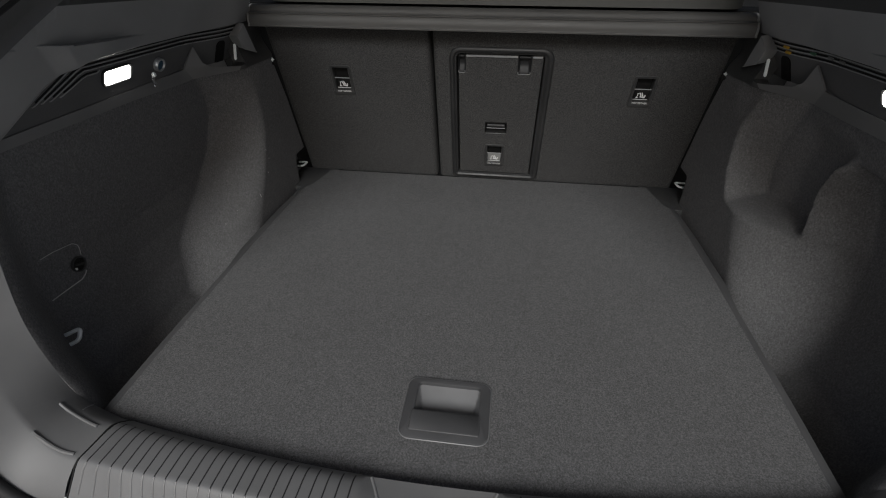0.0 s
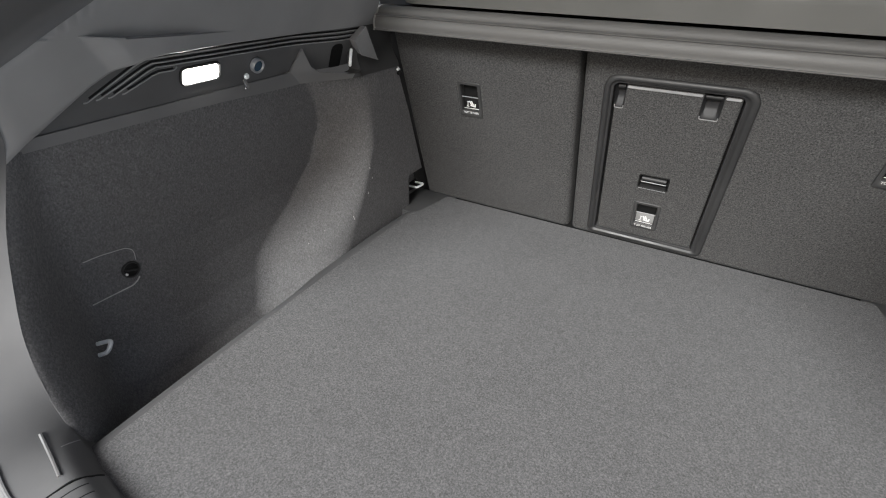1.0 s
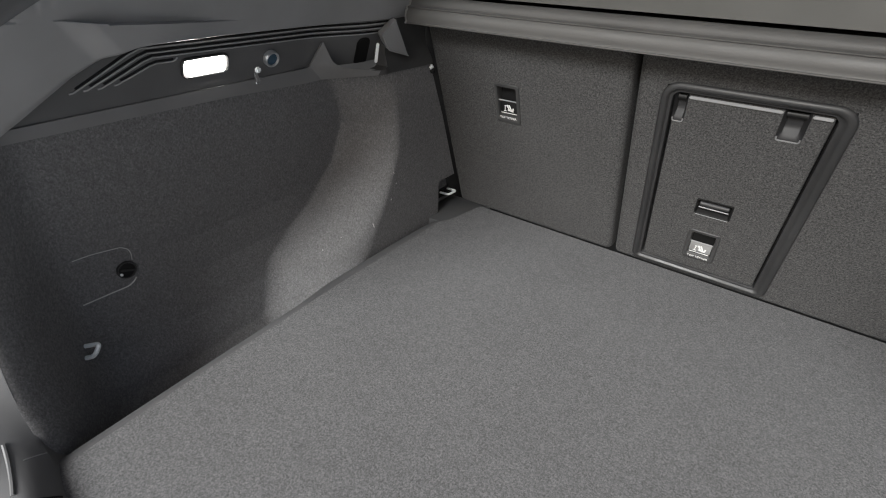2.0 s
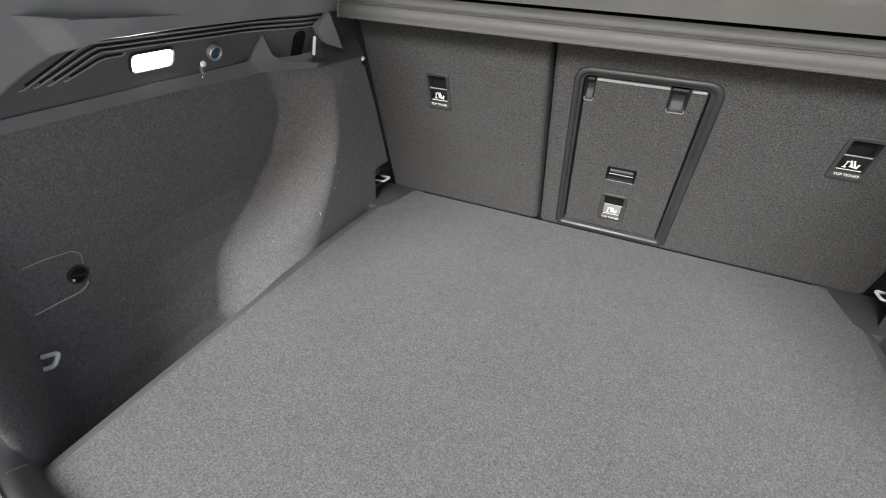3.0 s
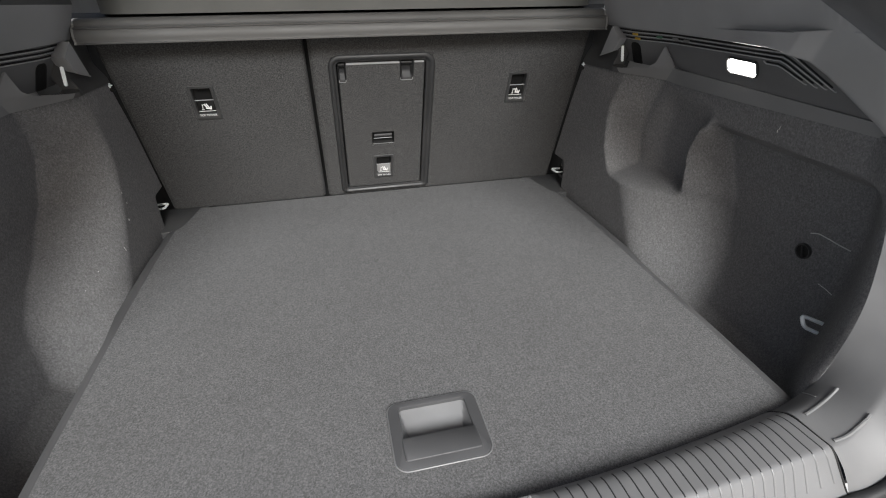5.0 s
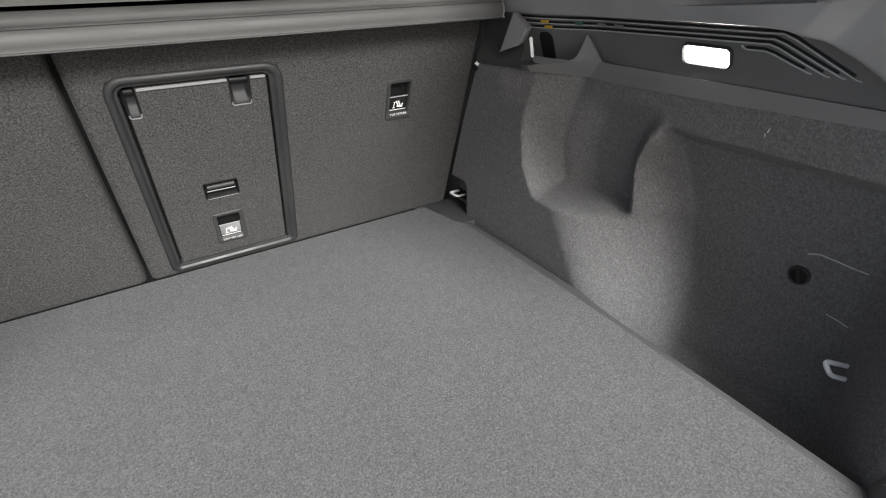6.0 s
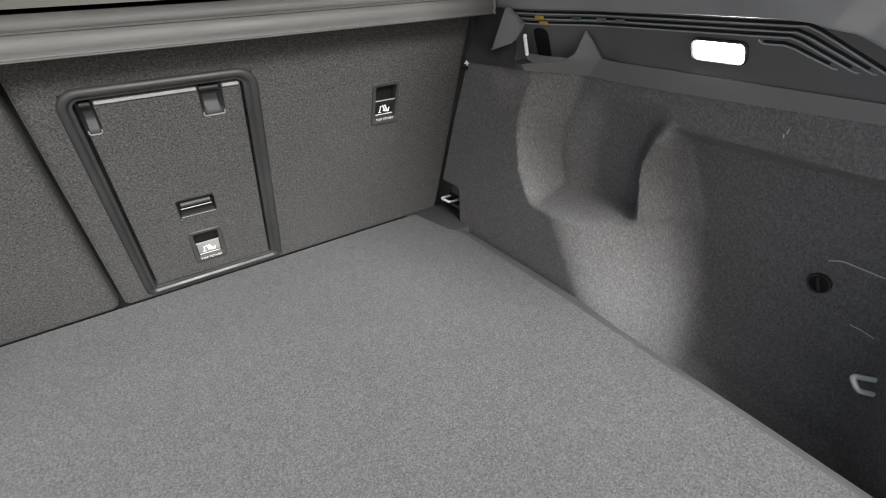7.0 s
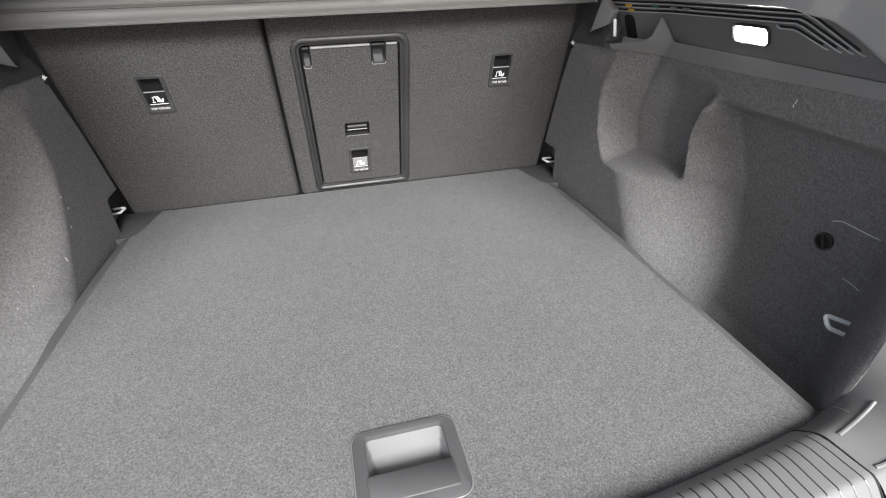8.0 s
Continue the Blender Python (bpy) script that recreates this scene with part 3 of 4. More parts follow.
part("ring", ring_frame(circle, [(0.72 * x, 0.72 * y) for x, y in circle], [(0, -0.004), (0, 0.002), (0.3, 0.0036), (0.7, 0.0034), (1, 0.001)]), RING_CHROME, socket, "chrome ring")
part("cap", slab([(0.74 * x, 0.74 * y) for x, y in circle], -0.004, 0.0016, 0.001), BLUE_CAP, socket, "blue cap")
key = empty("metal_clip", Matrix.Translation((-0.546, 0.409, 0.3445)), "small bright metal clip on the side trim", "clip")
part("stem", box((0.003, 0.0055, 0.016), (0.0045, -0.001, -0.004), 0.001, 2, pose(0, 0, 0, 14, 0, 0)), CHROME, key)
part("head", box((0.005, 0.009, 0.008), (0.005, 0.0025, 0.006), 0.002, 2), STEEL, key)
part("tip", box((0.003, 0.005, 0.004), (0.0045, -0.002, -0.0105), 0.001), CHROME, key)

# ---- lashing eyes ----
def bent(points, radius, n=5):
    """The points of a bar with its corners rounded."""
    pts = [Vector(p) for p in points]
    out = [pts[0]]
    for a, b, c in zip(pts, pts[1:], pts[2:]):
        p, q = b + (a - b).normalized() * radius, b + (c - b).normalized() * radius
        out += [(1 - k) ** 2 * p + 2 * k * (1 - k) * b + k * k * q for k in steps(0, 1, n)]
    return out + [pts[-1]]


def lashing_eye(s, feet, bar, label, radius, base=None):
    """A U-shaped steel loop whose two feet go into the wall. feet and bar: its ends and its inner corners."""
    mid = (Vector(bar[0]) + Vector(bar[1])) / 2
    mid.x *= s
    e = empty("lashing_eye", Matrix.Translation(mid), label, "lashing eye", "lashing eyes")
    line = [Vector((s * x, y, z)) - mid for x, y, z in (feet[0], bar[0], bar[1], feet[1])]
    part("loop", tube(bent(line, 0.0062), radius, 10), STEEL, e, "zinc-plated steel loop")
    if base:
        part("base", box(base, (s * 0.036, 0, -0.004), 0.004, 2), BLACK, e, "black moulded socket")


EYE_TEXT = "bright steel lashing eye at the edge of the boot floor"
for s in (-1, 1):
    lashing_eye(s, ((0.612, 0.088, 0.032), (0.612, 0.075, 0.0155)), ((0.567, 0.1185, 0.0465), (0.565, 0.1075, 0.0335)), EYE_TEXT, 0.0031)
    lashing_eye(s, ((0.53, 0.841, 0.02), (0.53, 0.813, 0.02)), ((0.491, 0.84, 0.0215), (0.494, 0.813, 0.0215)), EYE_TEXT, 0.0027, (0.024, 0.044, 0.03))

# ---- turn knobs of the service flaps ----
SEAMS = {-1: ([(0.197, 0.096), (0.193, 0.0915), (0.184, 0.0875), (0.161, 0.0885), (0.127, 0.0895)], [(0.2, 0.124), (0.201, 0.135), (0.199, 0.143), (0.191, 0.15), (0.157, 0.156), (0.136, 0.157)]),
         1: ([(0.194, 0.141), (0.182, 0.1465), (0.165, 0.146), (0.146, 0.145), (0.13, 0.145)], [(0.149, 0.076), (0.137, 0.075), (0.123, 0.073)])}
for s, (ky, kz) in ((-1, (0.189, 0.113)), (1, (0.193, 0.109))):
    x = felt_x(s, ky, kz)
    knob = empty("turn_knob", Matrix(((0, 0, -s, s * x), (-s, 0, 0, ky), (0, 1, 0, kz), (0, 0, 0, 1))), "round black turn knob on the felt service flap", "knob", "turn knobs")
    c = [(0.0128 * math.cos(2 * math.pi * k / 32), 0.0128 * math.sin(2 * math.pi * k / 32)) for k in range(32)]
    part("rim", ring_frame(c, [(0.8 * a, 0.8 * b) for a, b in c], [(0, -0.004), (0, 0.003), (0.25, 0.0042), (0.7, 0.0042), (1, 0.0028)]), POCKET_BLACK, knob)
    part("disc", slab([(0.81 * a, 0.81 * b) for a, b in c], -0.004, 0.0028, 0.0004), BLACK, knob)
    part("grip", box((0.0035, 0.019, 0.003), (0, 0, 0.0034), 0.0008, 2, pose(0, 0, 0, 0, 0, 68 if s < 0 else 20)), FRAME_GREY, knob)
    if s < 0:
        part("mark", slab([(0.0019 * math.cos(k * 0.63) - 0.0085, 0.0019 * math.sin(k * 0.63) - 0.0035) for k in range(10)], 0.002, 0.0049, 0.0004), WHITE_MARK, knob, "white position dot")
    for seam, size in zip(SEAMS[s], (0.0009, 0.0006)):
        part("flap_seam", tube(bent([(-s * (y - ky), z - kz, x - felt_x(s, y, z) + 0.0006) for y, z in seam], 0.003, 3), size, 6), SEAM_GREY, knob, "scored flap line")

# ---- rear backrests ----
SEAT = Matrix(((1, 0, 0, 0), (0, -0.326, -0.945, 0.858), (0, 0.945, -0.326, 0), (0, 0, 0, 1)))
K = 1.058


def backrest_plate(x0, x1, v0, v1, holes, r=0.012):
    """The felt-covered back with rounded edges and openings."""
    def breaks(a, b, extra):
        edge = [0, 0.0006, 0.0022, 0.005, 0.009, r]
        return sorted(set([a + e for e in edge] + [b - e for e in edge] + [e for e in extra if a < e < b] + steps(a + r, b - r, 6)[1:-1]))
    us = breaks(x0, x1, [h for q in holes for h in q[:2]])
    vs = breaks(v0, v1, [h for q in holes for h in q[2:]])

    def fn(u, v):
        w = 0.0
        for d in (min(u - x0, x1 - u), min(v - v0, v1 - v)):
            if d < r:
                w -= r - math.sqrt(max(0, r * r - (r - d) ** 2))
        return (u, v, max(w, -0.02))
    return sheet(fn, us, vs, lambda u, v: any(a < u < b and c < v < d for a, b, c, d in holes), out=(0, 0, -0.03))


def tether(parent, x, v, w=0.041, h=0.068, pale=False):
    """A child seat anchor pocket: bezel, dark well, bar, pictogram and words."""
    p = empty("tether_pocket", Matrix.Translation((x, v, 0)))
    p.parent = parent
    o = outline(w, h, (0.004, 0.004, 0.006, 0.006), 5)
    i = outline(w - 0.014, h - 0.02, (0.002,) * 4, 5, (0, 0.003))
    part("bezel", ring_frame(o, i, [(0, -0.002), (0, 0.0012), (0.12, 0.0022), (0.85, 0.0018), (1, 0.0), (1, -0.014)]), POCKET_BLACK, p)
    part("well", box((w - 0.013, h - 0.019, 0.002), (0, 0.003, -0.014)), BLACK, p, "dark anchor well")
    part("bar", tube([(-w / 2 + 0.006, 0.005, -0.002), (w / 2 - 0.006, 0.005, -0.002)], 0.001, 8), TRIM_GREY, p)
    part("label_plate", slab(outline(w - 0.016, 0.022, (0.0015,) * 4, 3, (0, -0.0085)), -0.006, -0.003, 0.0005), PALE_LABEL if pale else BLACK, p)
    height = -0.0028 if pale else -0.0026
    seat_back = [box((0.0026, 0.0115, 0.0005), (k, -0.0095 + 0.0006 * abs(k) * 100, height), turn=pose(0, 0, 0, 0, 0, 24)) for k in (-0.001, 0.003)]
    seat_base = [box((0.011, 0.0026, 0.0005), (0.0035, -0.0152, height), turn=pose(0, 0, 0, 0, 0, -12)), box((0.0026, 0.006, 0.0005), (0.0085, -0.0125, height), turn=pose(0, 0, 0, 0, 0, -12))]
    strap = [box((0.0014, 0.011, 0.0005), (-0.0075, -0.0115, height), turn=pose(0, 0, 0, 0, 0, -8)), box((0.005, 0.0014, 0.0005), (-0.0078, -0.0168, height)), box((0.0035, 0.0014, 0.0005), (-0.0066, -0.0062, height))]
    sign = joined(*[b for b in seat_back + seat_base + strap])
    part("pictogram", sign, DIM_MARK, p, flat=True)
    part("rule", box((w - 0.018, 0.0012, 0.0004), (0, -0.0205, -0.002)), DIM_MARK, p)
    part("catch", box((w * 0.22, 0.0014, 0.001), (-w * 0.2, 0.0, -0.004)), DIM_MARK, p)
    lettering("TOP TETHER", 0.0058, p, (0, -0.0295, 0.0021), DIM_MARK)
    return p


V_TOP = 0.43
rest = empty("rear_backrest", SEAT, "upright rear seat back covered in charcoal felt", "seat back", "rear seat backs")
tl = (-0.3635, -0.3135, 0.2285 * K, 0.302 * K)
part("felt_back", backrest_plate(-0.491, -0.127, -0.012, V_TOP, [(tl[0] + 0.004, tl[1] - 0.004, tl[2] + 0.004, tl[3] - 0.004)]), SEAT_CARPET, rest)
tether(rest, (tl[0] + tl[1]) / 2, (tl[2] + tl[3]) / 2, 0.05, 0.078)

rest2 = empty("rear_backrest", SEAT, "wide rear seat back in charcoal felt with a closed ski hatch", "seat back", "rear seat backs")
tr = (0.3165, 0.3665, 0.2265 * K, 0.300 * K)
F = (-0.084, 0.142, 0.002, 0.372)
I = (-0.068, 0.122, 0.0155, 0.3565)
part("felt_back", backrest_plate(-0.119, 0.491, -0.012, V_TOP, [(tr[0] + 0.004, tr[1] - 0.004, tr[2] + 0.004, tr[3] - 0.004), (F[0] + 0.006, F[1] - 0.006, F[2] + 0.004, F[3] - 0.006)]), SEAT_CARPET, rest2)
tether(rest2, (tr[0] + tr[1]) / 2, (tr[2] + tr[3]) / 2, 0.05, 0.078)
hatch = empty("ski_hatch", Matrix.Translation(((F[0] + F[1]) / 2, (F[2] + F[3]) / 2, 0)))
hatch.parent = rest2
FW, FH = F[1] - F[0], F[3] - F[2]
o = outline(FW, FH, (0.012, 0.012, 0.026, 0.026), 7)
hcx, hcv = (F[0] + F[1]) / 2, (F[2] + F[3]) / 2
i = outline(I[1] - I[0], I[3] - I[2], (0.004, 0.004, 0.01, 0.01), 7, ((I[0] + I[1]) / 2 - hcx, (I[2] + I[3]) / 2 - hcv))
part("frame", ring_frame(o, i, [(0, -0.003), (0, 0.001), (0.06, 0.0032), (0.16, 0.0048), (0.3, 0.0054), (0.5, 0.0052), (0.58, 0.0042), (0.72, 0.0012), (0.95, 0.0006), (1, -0.001), (1, -0.014)]), FRAME_GREY, hatch, "black moulded hatch frame")
part("well", box((FW - 0.02, FH - 0.02, 0.002), (0.003, 0, -0.015)), BLACK, hatch)
DW, DH = I[1] - I[0] - 0.007, I[3] - I[2] - 0.006
cx, cv = (I[0] + I[1]) / 2 - hcx + 0.0005, (I[2] + I[3]) / 2 - hcv - 0.001
lug_a = (cx - DW / 2 - 0.001, cx - DW / 2 + 0.016)
lug_b = (0.0655 - hcx, 0.095 - hcx)
sl = (-0.001 - hcx, 0.0525 - hcx, 0.1485 - hcv, 0.181 - hcv)
ic = (0.0005 - hcx, 0.0505 - hcx, 0.043 - hcv, 0.1135 - hcv)
top = cv + DH / 2
door_holes = [(lug_a[0] - 0.01, lug_a[1], top - 0.041, top + 0.01), (lug_b[0], lug_b[1], top - 0.041, top + 0.01), (sl[0] + 0.002, sl[1] - 0.002, sl[2] + 0.002, sl[3] - 0.002), (ic[0] + 0.005, ic[1] - 0.005, ic[2] + 0.005, ic[3] - 0.005)]
part("door", backrest_plate(cx - DW / 2, cx + DW / 2, cv - DH / 2, top, door_holes, 0.003), SEAT_CARPET, hatch, "felt hatch door")
for a, b in ((lug_a[1] + 0.001, lug_b[0] - 0.001), (lug_b[1] + 0.001, cx + DW / 2 - 0.002)):
    part("door_edge", box((b - a, 0.003, 0.005), ((a + b) / 2, top - 0.001, 0.0005), 0.001), TRIM_GREY, hatch, "pale upper door edge")
for a, b in (lug_a, lug_b):
    cxx, wid = (a + b) / 2, b - a
    depth = lambda v: -0.002 - 0.011 * smooth((v - 0.02) / 0.35) - 0.003 * smooth((v - 0.6) / 0.4)
    scoop = sheet(lambda u, v: (mix(a, b, u), top - 0.041 + 0.044 * v, depth(v) * min(1, 5 * u, 5 * (1 - u)) + 0.0008), sorted(set(steps(0, 1, 10) + [0.03, 0.97])), steps(0, 1, 14))
    part("hinge_pocket", scoop, RUBBER, hatch, "dark scooped hinge pocket")
    part("hinge_barrel", tube([(a + 0.003, top - 0.006, -0.008), (b - 0.003, top - 0.006, -0.008)], 0.0045, 10), BLACK, hatch)
    part("pocket_lip", tube(bent([(a + 0.0015, top - 0.036, 0.0), (a + 0.0015, top - 0.0412, 0.0006), (b - 0.0015, top - 0.0412, 0.0006), (b - 0.0015, top - 0.036, 0.0)], 0.003, 3), 0.001, 6), STRIP_GREY, hatch)
px, pv = (sl[0] + sl[1]) / 2, (sl[2] + sl[3]) / 2
o = outline(sl[1] - sl[0], sl[3] - sl[2], (0.003,) * 4, 4, (px, pv))
i = outline(sl[1] - sl[0] - 0.005, sl[3] - sl[2] - 0.005, (0.002,) * 4, 4, (px, pv))
part("latch_bezel", ring_frame(o, i, [(0, -0.002), (0, 0.001), (0.5, 0.0014), (1, 0.0), (1, -0.012)]), BLACK, hatch)
part("latch_lip", box((sl[1] - sl[0] - 0.004, 0.0014, 0.002), (px, sl[2] + 0.0002, 0.0008), 0.0006), TRIM_GREY, hatch)
part("latch_well", box((sl[1] - sl[0], sl[3] - sl[2], 0.002), (px, pv, -0.012)), BLACK, hatch)
part("latch_grip", tube([(sl[0] + 0.006, pv + 0.005, -0.003), (sl[1] - 0.006, pv + 0.005, -0.003)], 0.004, 12), FRAME_GREY, hatch, "dark latch grip")
part("latch_bar", tube([(sl[0] + 0.005, pv - 0.0035, -0.003), (sl[1] - 0.005, pv - 0.0035, -0.003)], 0.0009, 8), TRIM_GREY, hatch)
tether(hatch, (ic[0] + ic[1]) / 2, (ic[2] + ic[3]) / 2, ic[1] - ic[0], ic[3] - ic[2], True)

for s in (-1, 1):
    pin = empty("latch_pin", Matrix.Translation((s * 0.493, 0.742, 0.3095)), "small bright bolt head beside the seat back", "bolt", "seat latch bolts")
    part("head", box((0.012, 0.01, 0.008), (0, 0, 0.002), 0.003, 3), STEEL, pin)
    part("collar", box((0.012, 0.009, 0.008), (-s * 0.003, 0.001, -0.0055), 0.002), BLACK, pin)

# ---- luggage cover ----
cover = empty("luggage_cover", None, "rolled grey luggage cover in its cassette above the seat back", "luggage cover")
prof = [(0.694, 0.3895), (0.6725, 0.3897), (0.671, 0.3905), (0.671, 0.3918), (0.6728, 0.3927), (0.6732, 0.3945), (0.6722, 0.398), (0.672, 0.4025), (0.673, 0.4075), (0.6755, 0.4118), (0.677, 0.413),
        (0.6755, 0.414), (0.6752, 0.4152), (0.677, 0.4163), (0.681, 0.4167), (0.6835, 0.418), (0.685, 0.4215), (0.6875, 0.4255), (0.694, 0.429), (0.702, 0.4295), (0.716, 0.428), (0.732, 0.415), (0.732, 0.389)]
part("cassette", sheet(lambda x, k: (x, prof[int(k)][0] + 0.004 * (x / 0.5) ** 2, prof[int(k)][1]), steps(-0.494, 0.494, 40), list(range(len(prof)))), COVER_VINYL, cover)
for s in (-1, 1):
    cap = moved(extruded([(y + 0.003, z) for y, z in prof], 0.0035), Matrix(((0, 0, s, s * 0.4935), (1, 0, 0, 0), (0, 1, 0, 0), (0, 0, 0, 1))))
    part("end_cap", cap, PALE_LABEL, cover, "pale cassette end cap")
    part("end_bolt", joined(box((0.014, 0.012, 0.01), (s * 0.506, 0.70, 0.432), 0.003), box((0.008, 0.02, 0.008), (s * 0.513, 0.69, 0.442), 0.002)), STEEL, cover)
board = slab(outline(0.95, 0.15, (0.05, 0.05, 0.02, 0.02), 8, (0.008, 0.779)), 0.434, 0.475, 0.012)
part("board", board, BOARD_VINYL, cover, "beige-grey cover board with rounded corners")

# ---- loading sill ----
def panel_half(t):
    return lerp(t, [0, 0.68, 0.72, 0.85, 0.95, 1], [0.0735, 0.0385, 0.0355, 0.037, 0.05, 0.052])


def sill_height(t):
    return lerp(t, [0, 0.04, 0.08, 0.13, 0.19, 0.27, 0.52, 0.58, 0.64, 0.95, 1.0], [0.0165, 0.0202, 0.0231, 0.0258, 0.0277, 0.0287, 0.0295, 0.028, 0.0235, -0.0165, -0.02])


def recess_low(t):
    return lerp(t, [0, 0.3, 0.72, 0.76, 1], [0.0155, 0.0095, -0.011, -0.0135, -0.022])


def sill_point(x, t):
    """Across the sill: t below 0 is the inner face, 0 to 1 from the inner edge to the seal."""
    e = front_edge(x)
    x += math.copysign(smooth((abs(x) - 0.36) / 0.053), x) * (lerp(max(t, 0), [0, 0.6, 1], [0.4145, 0.4215, 0.436]) - 0.4145)
    inner = (0.011 + 0.014 * (abs(x) / 0.44) ** 2) * (1 - smooth(max(t, 0) / 0.5))
    if t < 0:
        roll, down = min(1, -t / 0.3), max(0, -t - 0.3)
        top = min(sill_height(0), recess_low(0) + 0.8 * max(0, abs(x + 0.004) - panel_half(0)))
        return (x, e + inner + (0.008 + 0.0045 * smooth(abs(x) / 0.35)) * (1 - (1 - roll) ** 1.25), top * (1 - roll ** 1.15) - 0.04 * down)
    y = e - 0.07 * t + inner
    z = sill_height(t)
    return (x, y, min(z, recess_low(t) + 0.8 * max(0, abs(x + 0.004) - panel_half(t))))


def sill_grid(u, t):
    """The sill's mesh, with its lines along the edges of the recess: 0 to 1 panel, 1 to 2 flank, 2 to 3 top, past 3 the ribbed ends."""
    k = max(t, 0)
    wi = panel_half(k)
    wo = wi + max(0.0005, (sill_height(k) - recess_low(k)) / 0.8)
    a = abs(u)
    x = wi * a if a < 1 else mix(wi, wo, a - 1) if a < 2 else mix(wo, 0.14, a - 2) if a < 3 else mix(0.14, 0.413, a - 3)
    return sill_point(math.copysign(x, u) - 0.004 * (1 if a < 2 else max(0, 3 - a)), t)


sill = empty("loading_sill", None, "ribbed grey plastic loading sill with a central latch recess", "sill")
part("sill_plate", sheet(sill_grid, [-u for u in steps(4, 3, 24)[:-1] + steps(3, 2, 5)[:-1] + steps(2, 1, 5)[:-1] + steps(1, 0, 6)[:-1]] + steps(0, 1, 6) + steps(1, 2, 5)[1:] + steps(2, 3, 5)[1:] + steps(3, 4, 24)[1:], [-0.9, -0.3, -0.25, -0.2, -0.15, -0.1, -0.05, 0, 0.04, 0.08, 0.13, 0.19, 0.27, 0.36, 0.48, 0.53, 0.56, 0.59, 0.62, 0.66, 0.7, 0.72, 0.74, 0.77, 0.82, 0.88, 0.92, 0.96, 1.0]), SILL_GREY, sill)
for s in (-1, 1):
    for k in range(23):
        x = s * (0.094 + 0.014 * k)
        part("rib", bar_on(sill_point, (x, 0.57), (x, 0.92 - 0.06 * smooth(k / 22)), 0.0028, 0.0011, 10), SILL_GREY, sill)
        # Raised dark bars: the grooves' shade is put into the colour.
        part("groove_shade", bar_on(sill_point, (x, 0.06), (x, 0.56), 0.0019, 0.0003, 22), RUBBER, sill)
    part("joint", tube([(sill_point(s * 0.413, t)[0], sill_point(s * 0.413, t)[1], sill_point(s * 0.413, t)[2] - 0.0006) for t in steps(-0.2, 1, 28)], 0.0014, 6), BLACK, sill, "dark joint line")
bead = [(-0.004 - panel_half(t), t) for t in steps(0.01, 0.7, 14)] + [(-0.004 + x, 0.72) for x in steps(-0.031, 0.031, 8)] + [(-0.004 + panel_half(t), t) for t in steps(0.7, 0.01, 14)]
part("recess_panel", sheet(lambda u, t: (-0.004 + u * panel_half(t), sill_point(-0.004 + u * panel_half(t), t)[1], recess_low(t) + 0.0008), steps(-1, 1, 16), steps(0.0, 0.715, 14)), PANEL_GREY, sill, "smooth grey recess panel")
part("panel_bead", tube([(x, sill_point(x, t)[1], sill_point(x, t)[2] + 0.001) for x, t in bead], 0.0018, 8), SILL_GREY, sill, "raised bead round the recess panel")
striker = empty("latch_striker", Matrix.Translation((-0.003, -0.098, -0.033)), "steel tailgate latch striker in the sill recess", "latch")
part("base", box((0.026, 0.02, 0.012), (0, 0, 0.002), 0.003), BLACK, striker)
part("loop", joined(*[tube(bent([(x, 0.012, 0.0), (x, 0.012, 0.046), (x, -0.009, 0.046), (x, -0.009, 0.0)], 0.007, 5), 0.0034, 10) for x in (-0.0042, 0.0042)], box((0.0075, 0.023, 0.04), (0, 0.0015, 0.024), 0.003, 2)), CHROME, striker, "chromed striker loop")
for s in (-1, 1):
    part("guide", box((0.005, 0.016, 0.034), (s * 0.0115, 0.002, 0.016), 0.002, 2, pose(0, 0, 0, 0, s * 6, 0)), BLACK, striker)


# ---- seal and body ----
def seal_path(shift_y=0.0, shift_z=0.0, grow=0.0):
    left = [along(RIM_OUT, t) for t in steps(1, 0, 60)]
    pts = [(-(p.x + grow * smooth((p.z) / 0.06)), p.y + shift_y, p.z + shift_z * (1 - smooth(p.z / 0.1))) for p in left]
    mid = [sill_point(x, 1.0) for x in steps(-0.39, 0.39, 30)]
    pts += [(x, front_edge(x) - 0.07 + shift_y, -0.02 + shift_z) for x, _, _ in mid]
    right = [along(RIM_OUT, t) for t in steps(0, 1, 60)]
    pts += [(p.x + grow * smooth((p.z) / 0.06), p.y + shift_y, p.z + shift_z * (1 - smooth(p.z / 0.1))) for p in right]
    line = np.array(pts)
    for _ in range(6):
        line[1:-1] += 0.5 * (0.5 * (line[:-2] + line[2:]) - line[1:-1])
    return [tuple(p) for p in line.tolist()]


seal = empty("door_seal", None, "black rubber door seal round the boot opening", "seal")
part("bulb", tube(seal_path(-0.006, -0.004, 0.004), 0.0075, 10), RUBBER, seal)
bands = [seal_path(-0.010, -0.010, 0.008), seal_path(-0.015, -0.0105, 0.0105), seal_path(-0.021, -0.015, 0.0145), seal_path(-0.023, -0.022, 0.018), seal_path(-0.025, -0.022, 0.0185), seal_path(-0.033, -0.025, 0.025), seal_path(-0.038, -0.032, 0.031)]
part("lip", sheet(lambda k, v: bands[v][k], list(range(len(bands[0]))), list(range(7))), FLANGE, seal, "grey flange strip")
part("outer_lip", tube(seal_path(-0.0235, -0.0205, 0.0168), 0.0022, 8), RUBBER, seal)
body = empty("car_body", None, "pale blue painted car tail round the open boot", "car")
outer_path = seal_path(-0.036, -0.0325, 0.030)


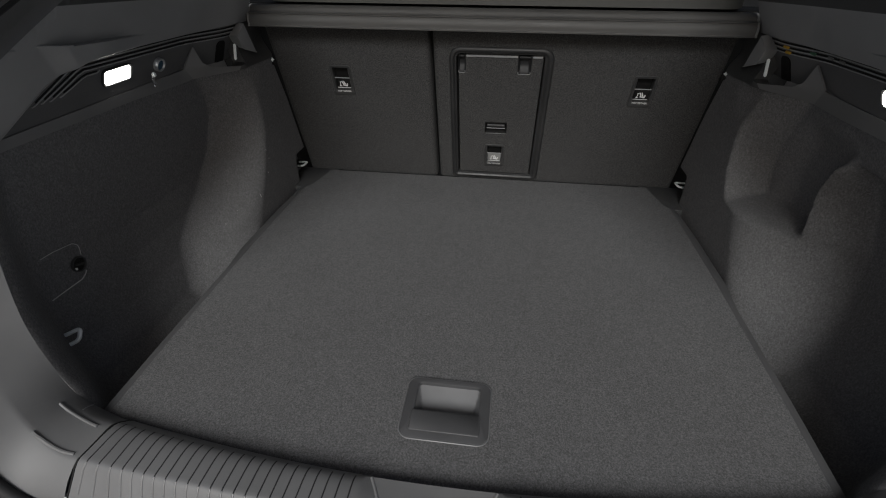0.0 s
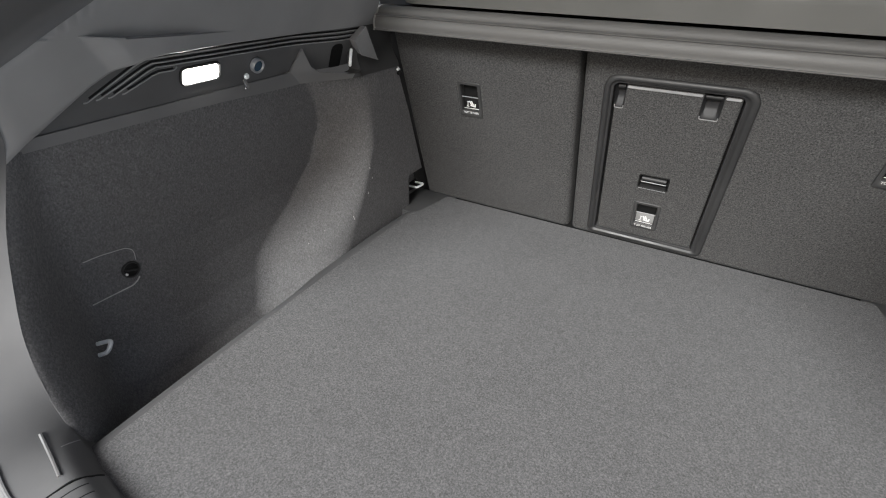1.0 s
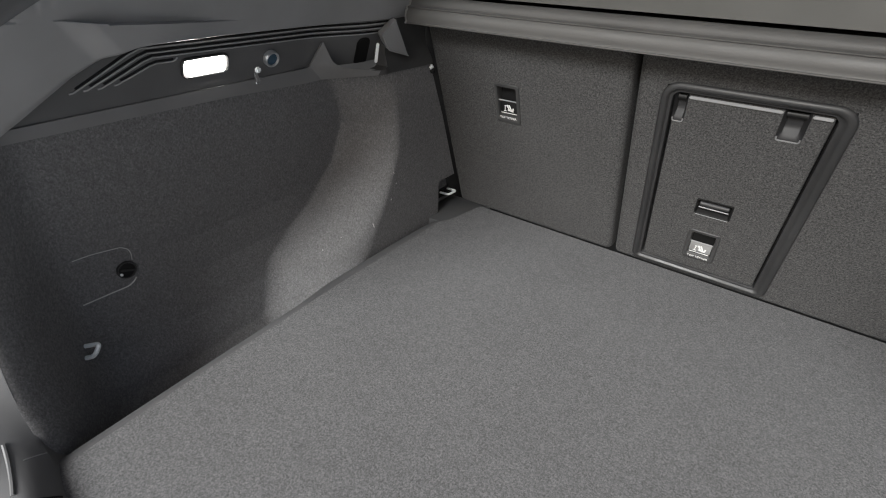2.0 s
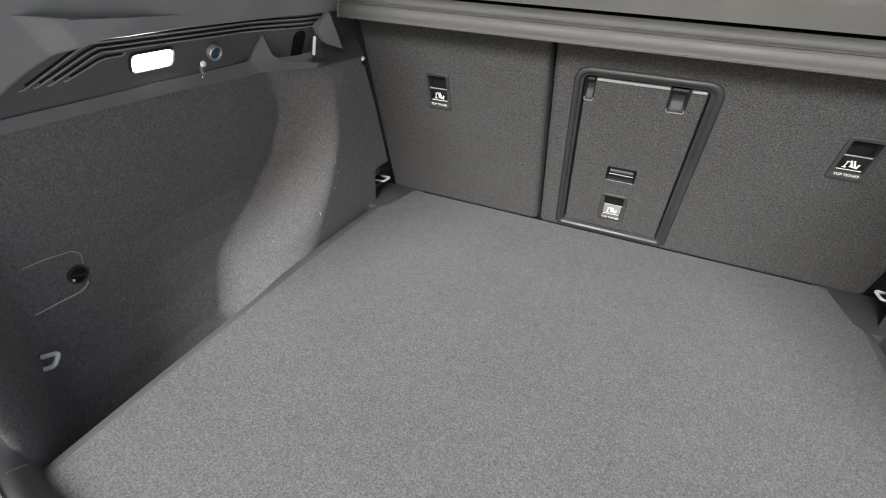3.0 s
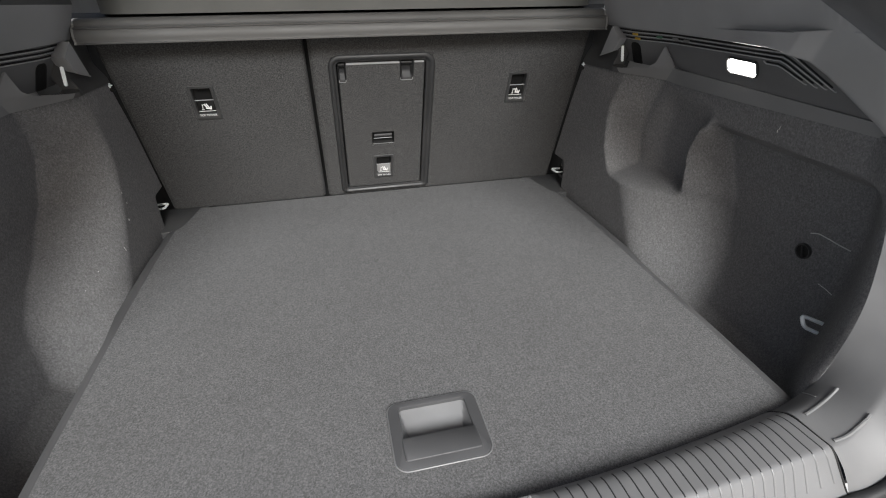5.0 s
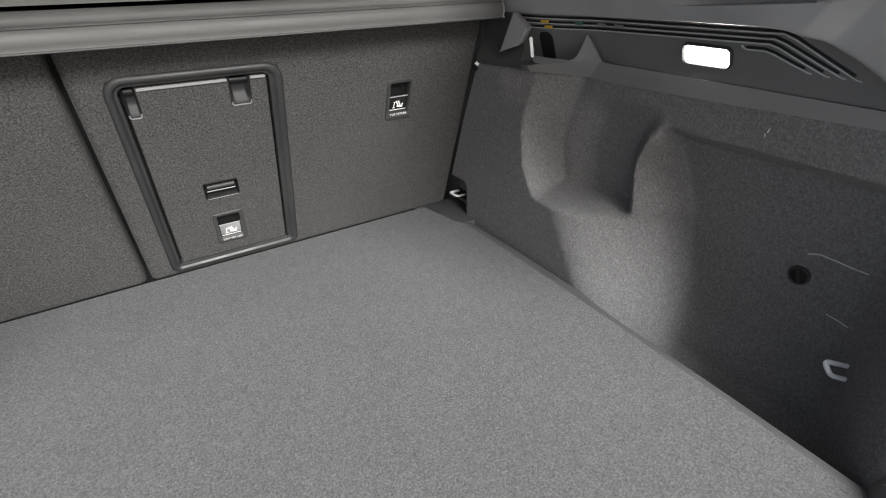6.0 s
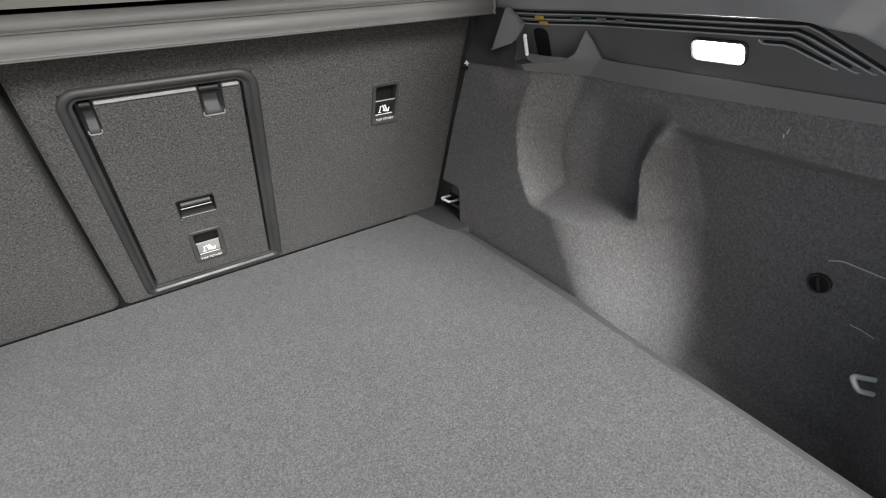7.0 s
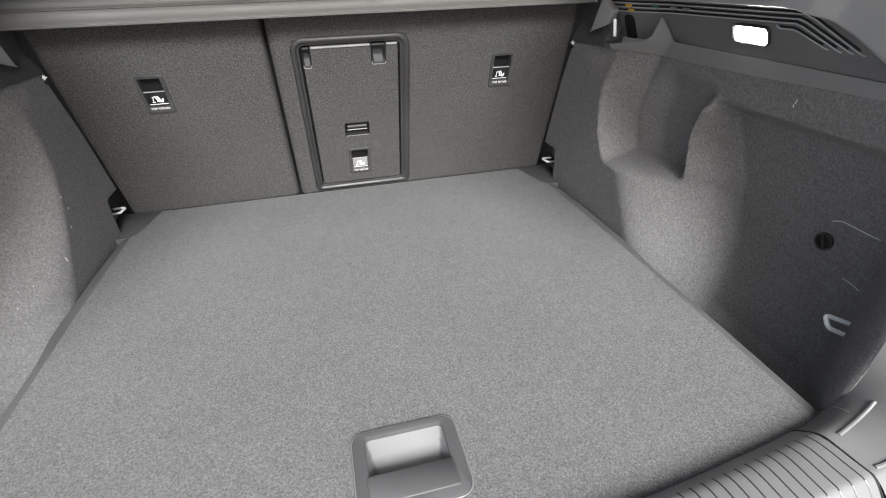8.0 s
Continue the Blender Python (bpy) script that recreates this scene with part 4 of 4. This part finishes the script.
def tail_skin(k, v):
    x, y, z = outer_path[int(k)]
    out = Vector((x * 1.2, 0, min(0, z - 0.15))).normalized() if abs(x) > 0.3 else Vector((0, 0, -1))
    f = smooth((abs(x) - 0.25) / 0.2)
    out = Vector((0, 0, -1)).lerp(Vector((math.copysign(1, x), 0, -0.3)), f)
    return (x + out.x * 0.12 * v, y - 0.05 * math.sin(v * 1.5), z + out.z * 0.2 * v)


lo = [k for k, p in enumerate(outer_path) if abs(p[0]) < 0.455 and p[2] < 0.1]
n = len(outer_path)
part("quarter_panel", sheet(tail_skin, list(range(0, lo[0] + 1)), steps(0, 1, 6)), PAINT, body)
part("bumper", sheet(tail_skin, list(range(lo[0], lo[-1] + 1)), steps(0, 1, 6)), TRIM_GREY, body, "grey bumper top")
part("quarter_panel", sheet(tail_skin, list(range(lo[-1], n)), steps(0, 1, 6)), PAINT, body)

# ---- unseen cabin shell bounding the daylight, and ground ----
roof = part("ceiling", box((1.2, 2.05, 0.03), (0, 1.375, 0.9)), LINING)
tagged(roof, "unseen pale headlining that closes the car above", "headlining", kind="structure")
# Unseen tailgate, tilted so the deep end gets less sky and sun.
gate = part("tailgate", box((1.15, 0.95, 0.06), (0, -0.1, 1.1), 0.02, 2, pose(0, 0, 0, -23, 0, 0)), TRIM_GREY)
tagged(gate, "unseen raised tailgate, grey inside, tilted to block the high sky", "tailgate", kind="structure")
for s, name in ((-1, "cabin_wall_left"), (1, "cabin_wall_right")):
    w = part(name, box((0.03, 1.75, 0.86), (s * 0.66, 1.5, 0.2)), LINING)
    tagged(w, "unseen grey cabin side, low enough to let side light in", "cabin wall", kind="structure")
w = part("cabin_wall_front", box((1.35, 0.03, 1.1), (0, 2.39, 0.35)), LINING)
tagged(w, "plain grey cabin front beyond the seats", "cabin wall", kind="structure")
# Added black slab: stops cabin light showing through the seat gaps.
w = part("bulkhead", moved(box((1.28, 0.6, 0.02), (0, 0.14, -0.045)), SEAT), BLACK)
tagged(w, "black slab added behind the seat backs to stop light leaks", "bulkhead", kind="structure")
w = part("cabin_floor", box((1.3, 1.6, 0.03), (0, 1.6, -0.2)), LINING)
tagged(w, "plain grey cabin floor beyond the seats", "cabin floor", kind="structure")
# Unseen ground, kept pale to bounce light onto the downward-facing trim.
g = part("ground", sheet(lambda x, y: (x, y, -0.68), steps(-60, 60, 8), steps(-60, 60, 8)), BOUNCE_GROUND)
tagged(g, "unseen pale ground added to bounce light up", "ground", kind="structure")

# ---- lint and scuffs on the felt ----
lint = bmesh.new()
for s, y, z, size in ((-1, 0.563, 0.054, 0.010), (-1, 0.623, 0.141, 0.004), (-1, 0.628, 0.118, 0.003), (-1, 0.612, 0.09, 0.003), (-1, 0.47, 0.03, 0.003), (-1, 0.505, 0.045, 0.002), (1, 0.261, 0.292, 0.006), (1, 0.264, 0.286, 0.004)):
    x = felt_x(s, y, z) - 0.0012
    piece = box((0.0012, 0.0011, size), (s * x, y, z), 0.0003, 1, pose(0, 0, 0, random.uniform(-25, 25), 0, 0))
    lint = joined(lint, piece)
lint_ob = part("lint", lint, SEAM_GREY)
tagged(lint_ob, "pale lint flecks clinging to the dark felt", "lint", kind="stuff")
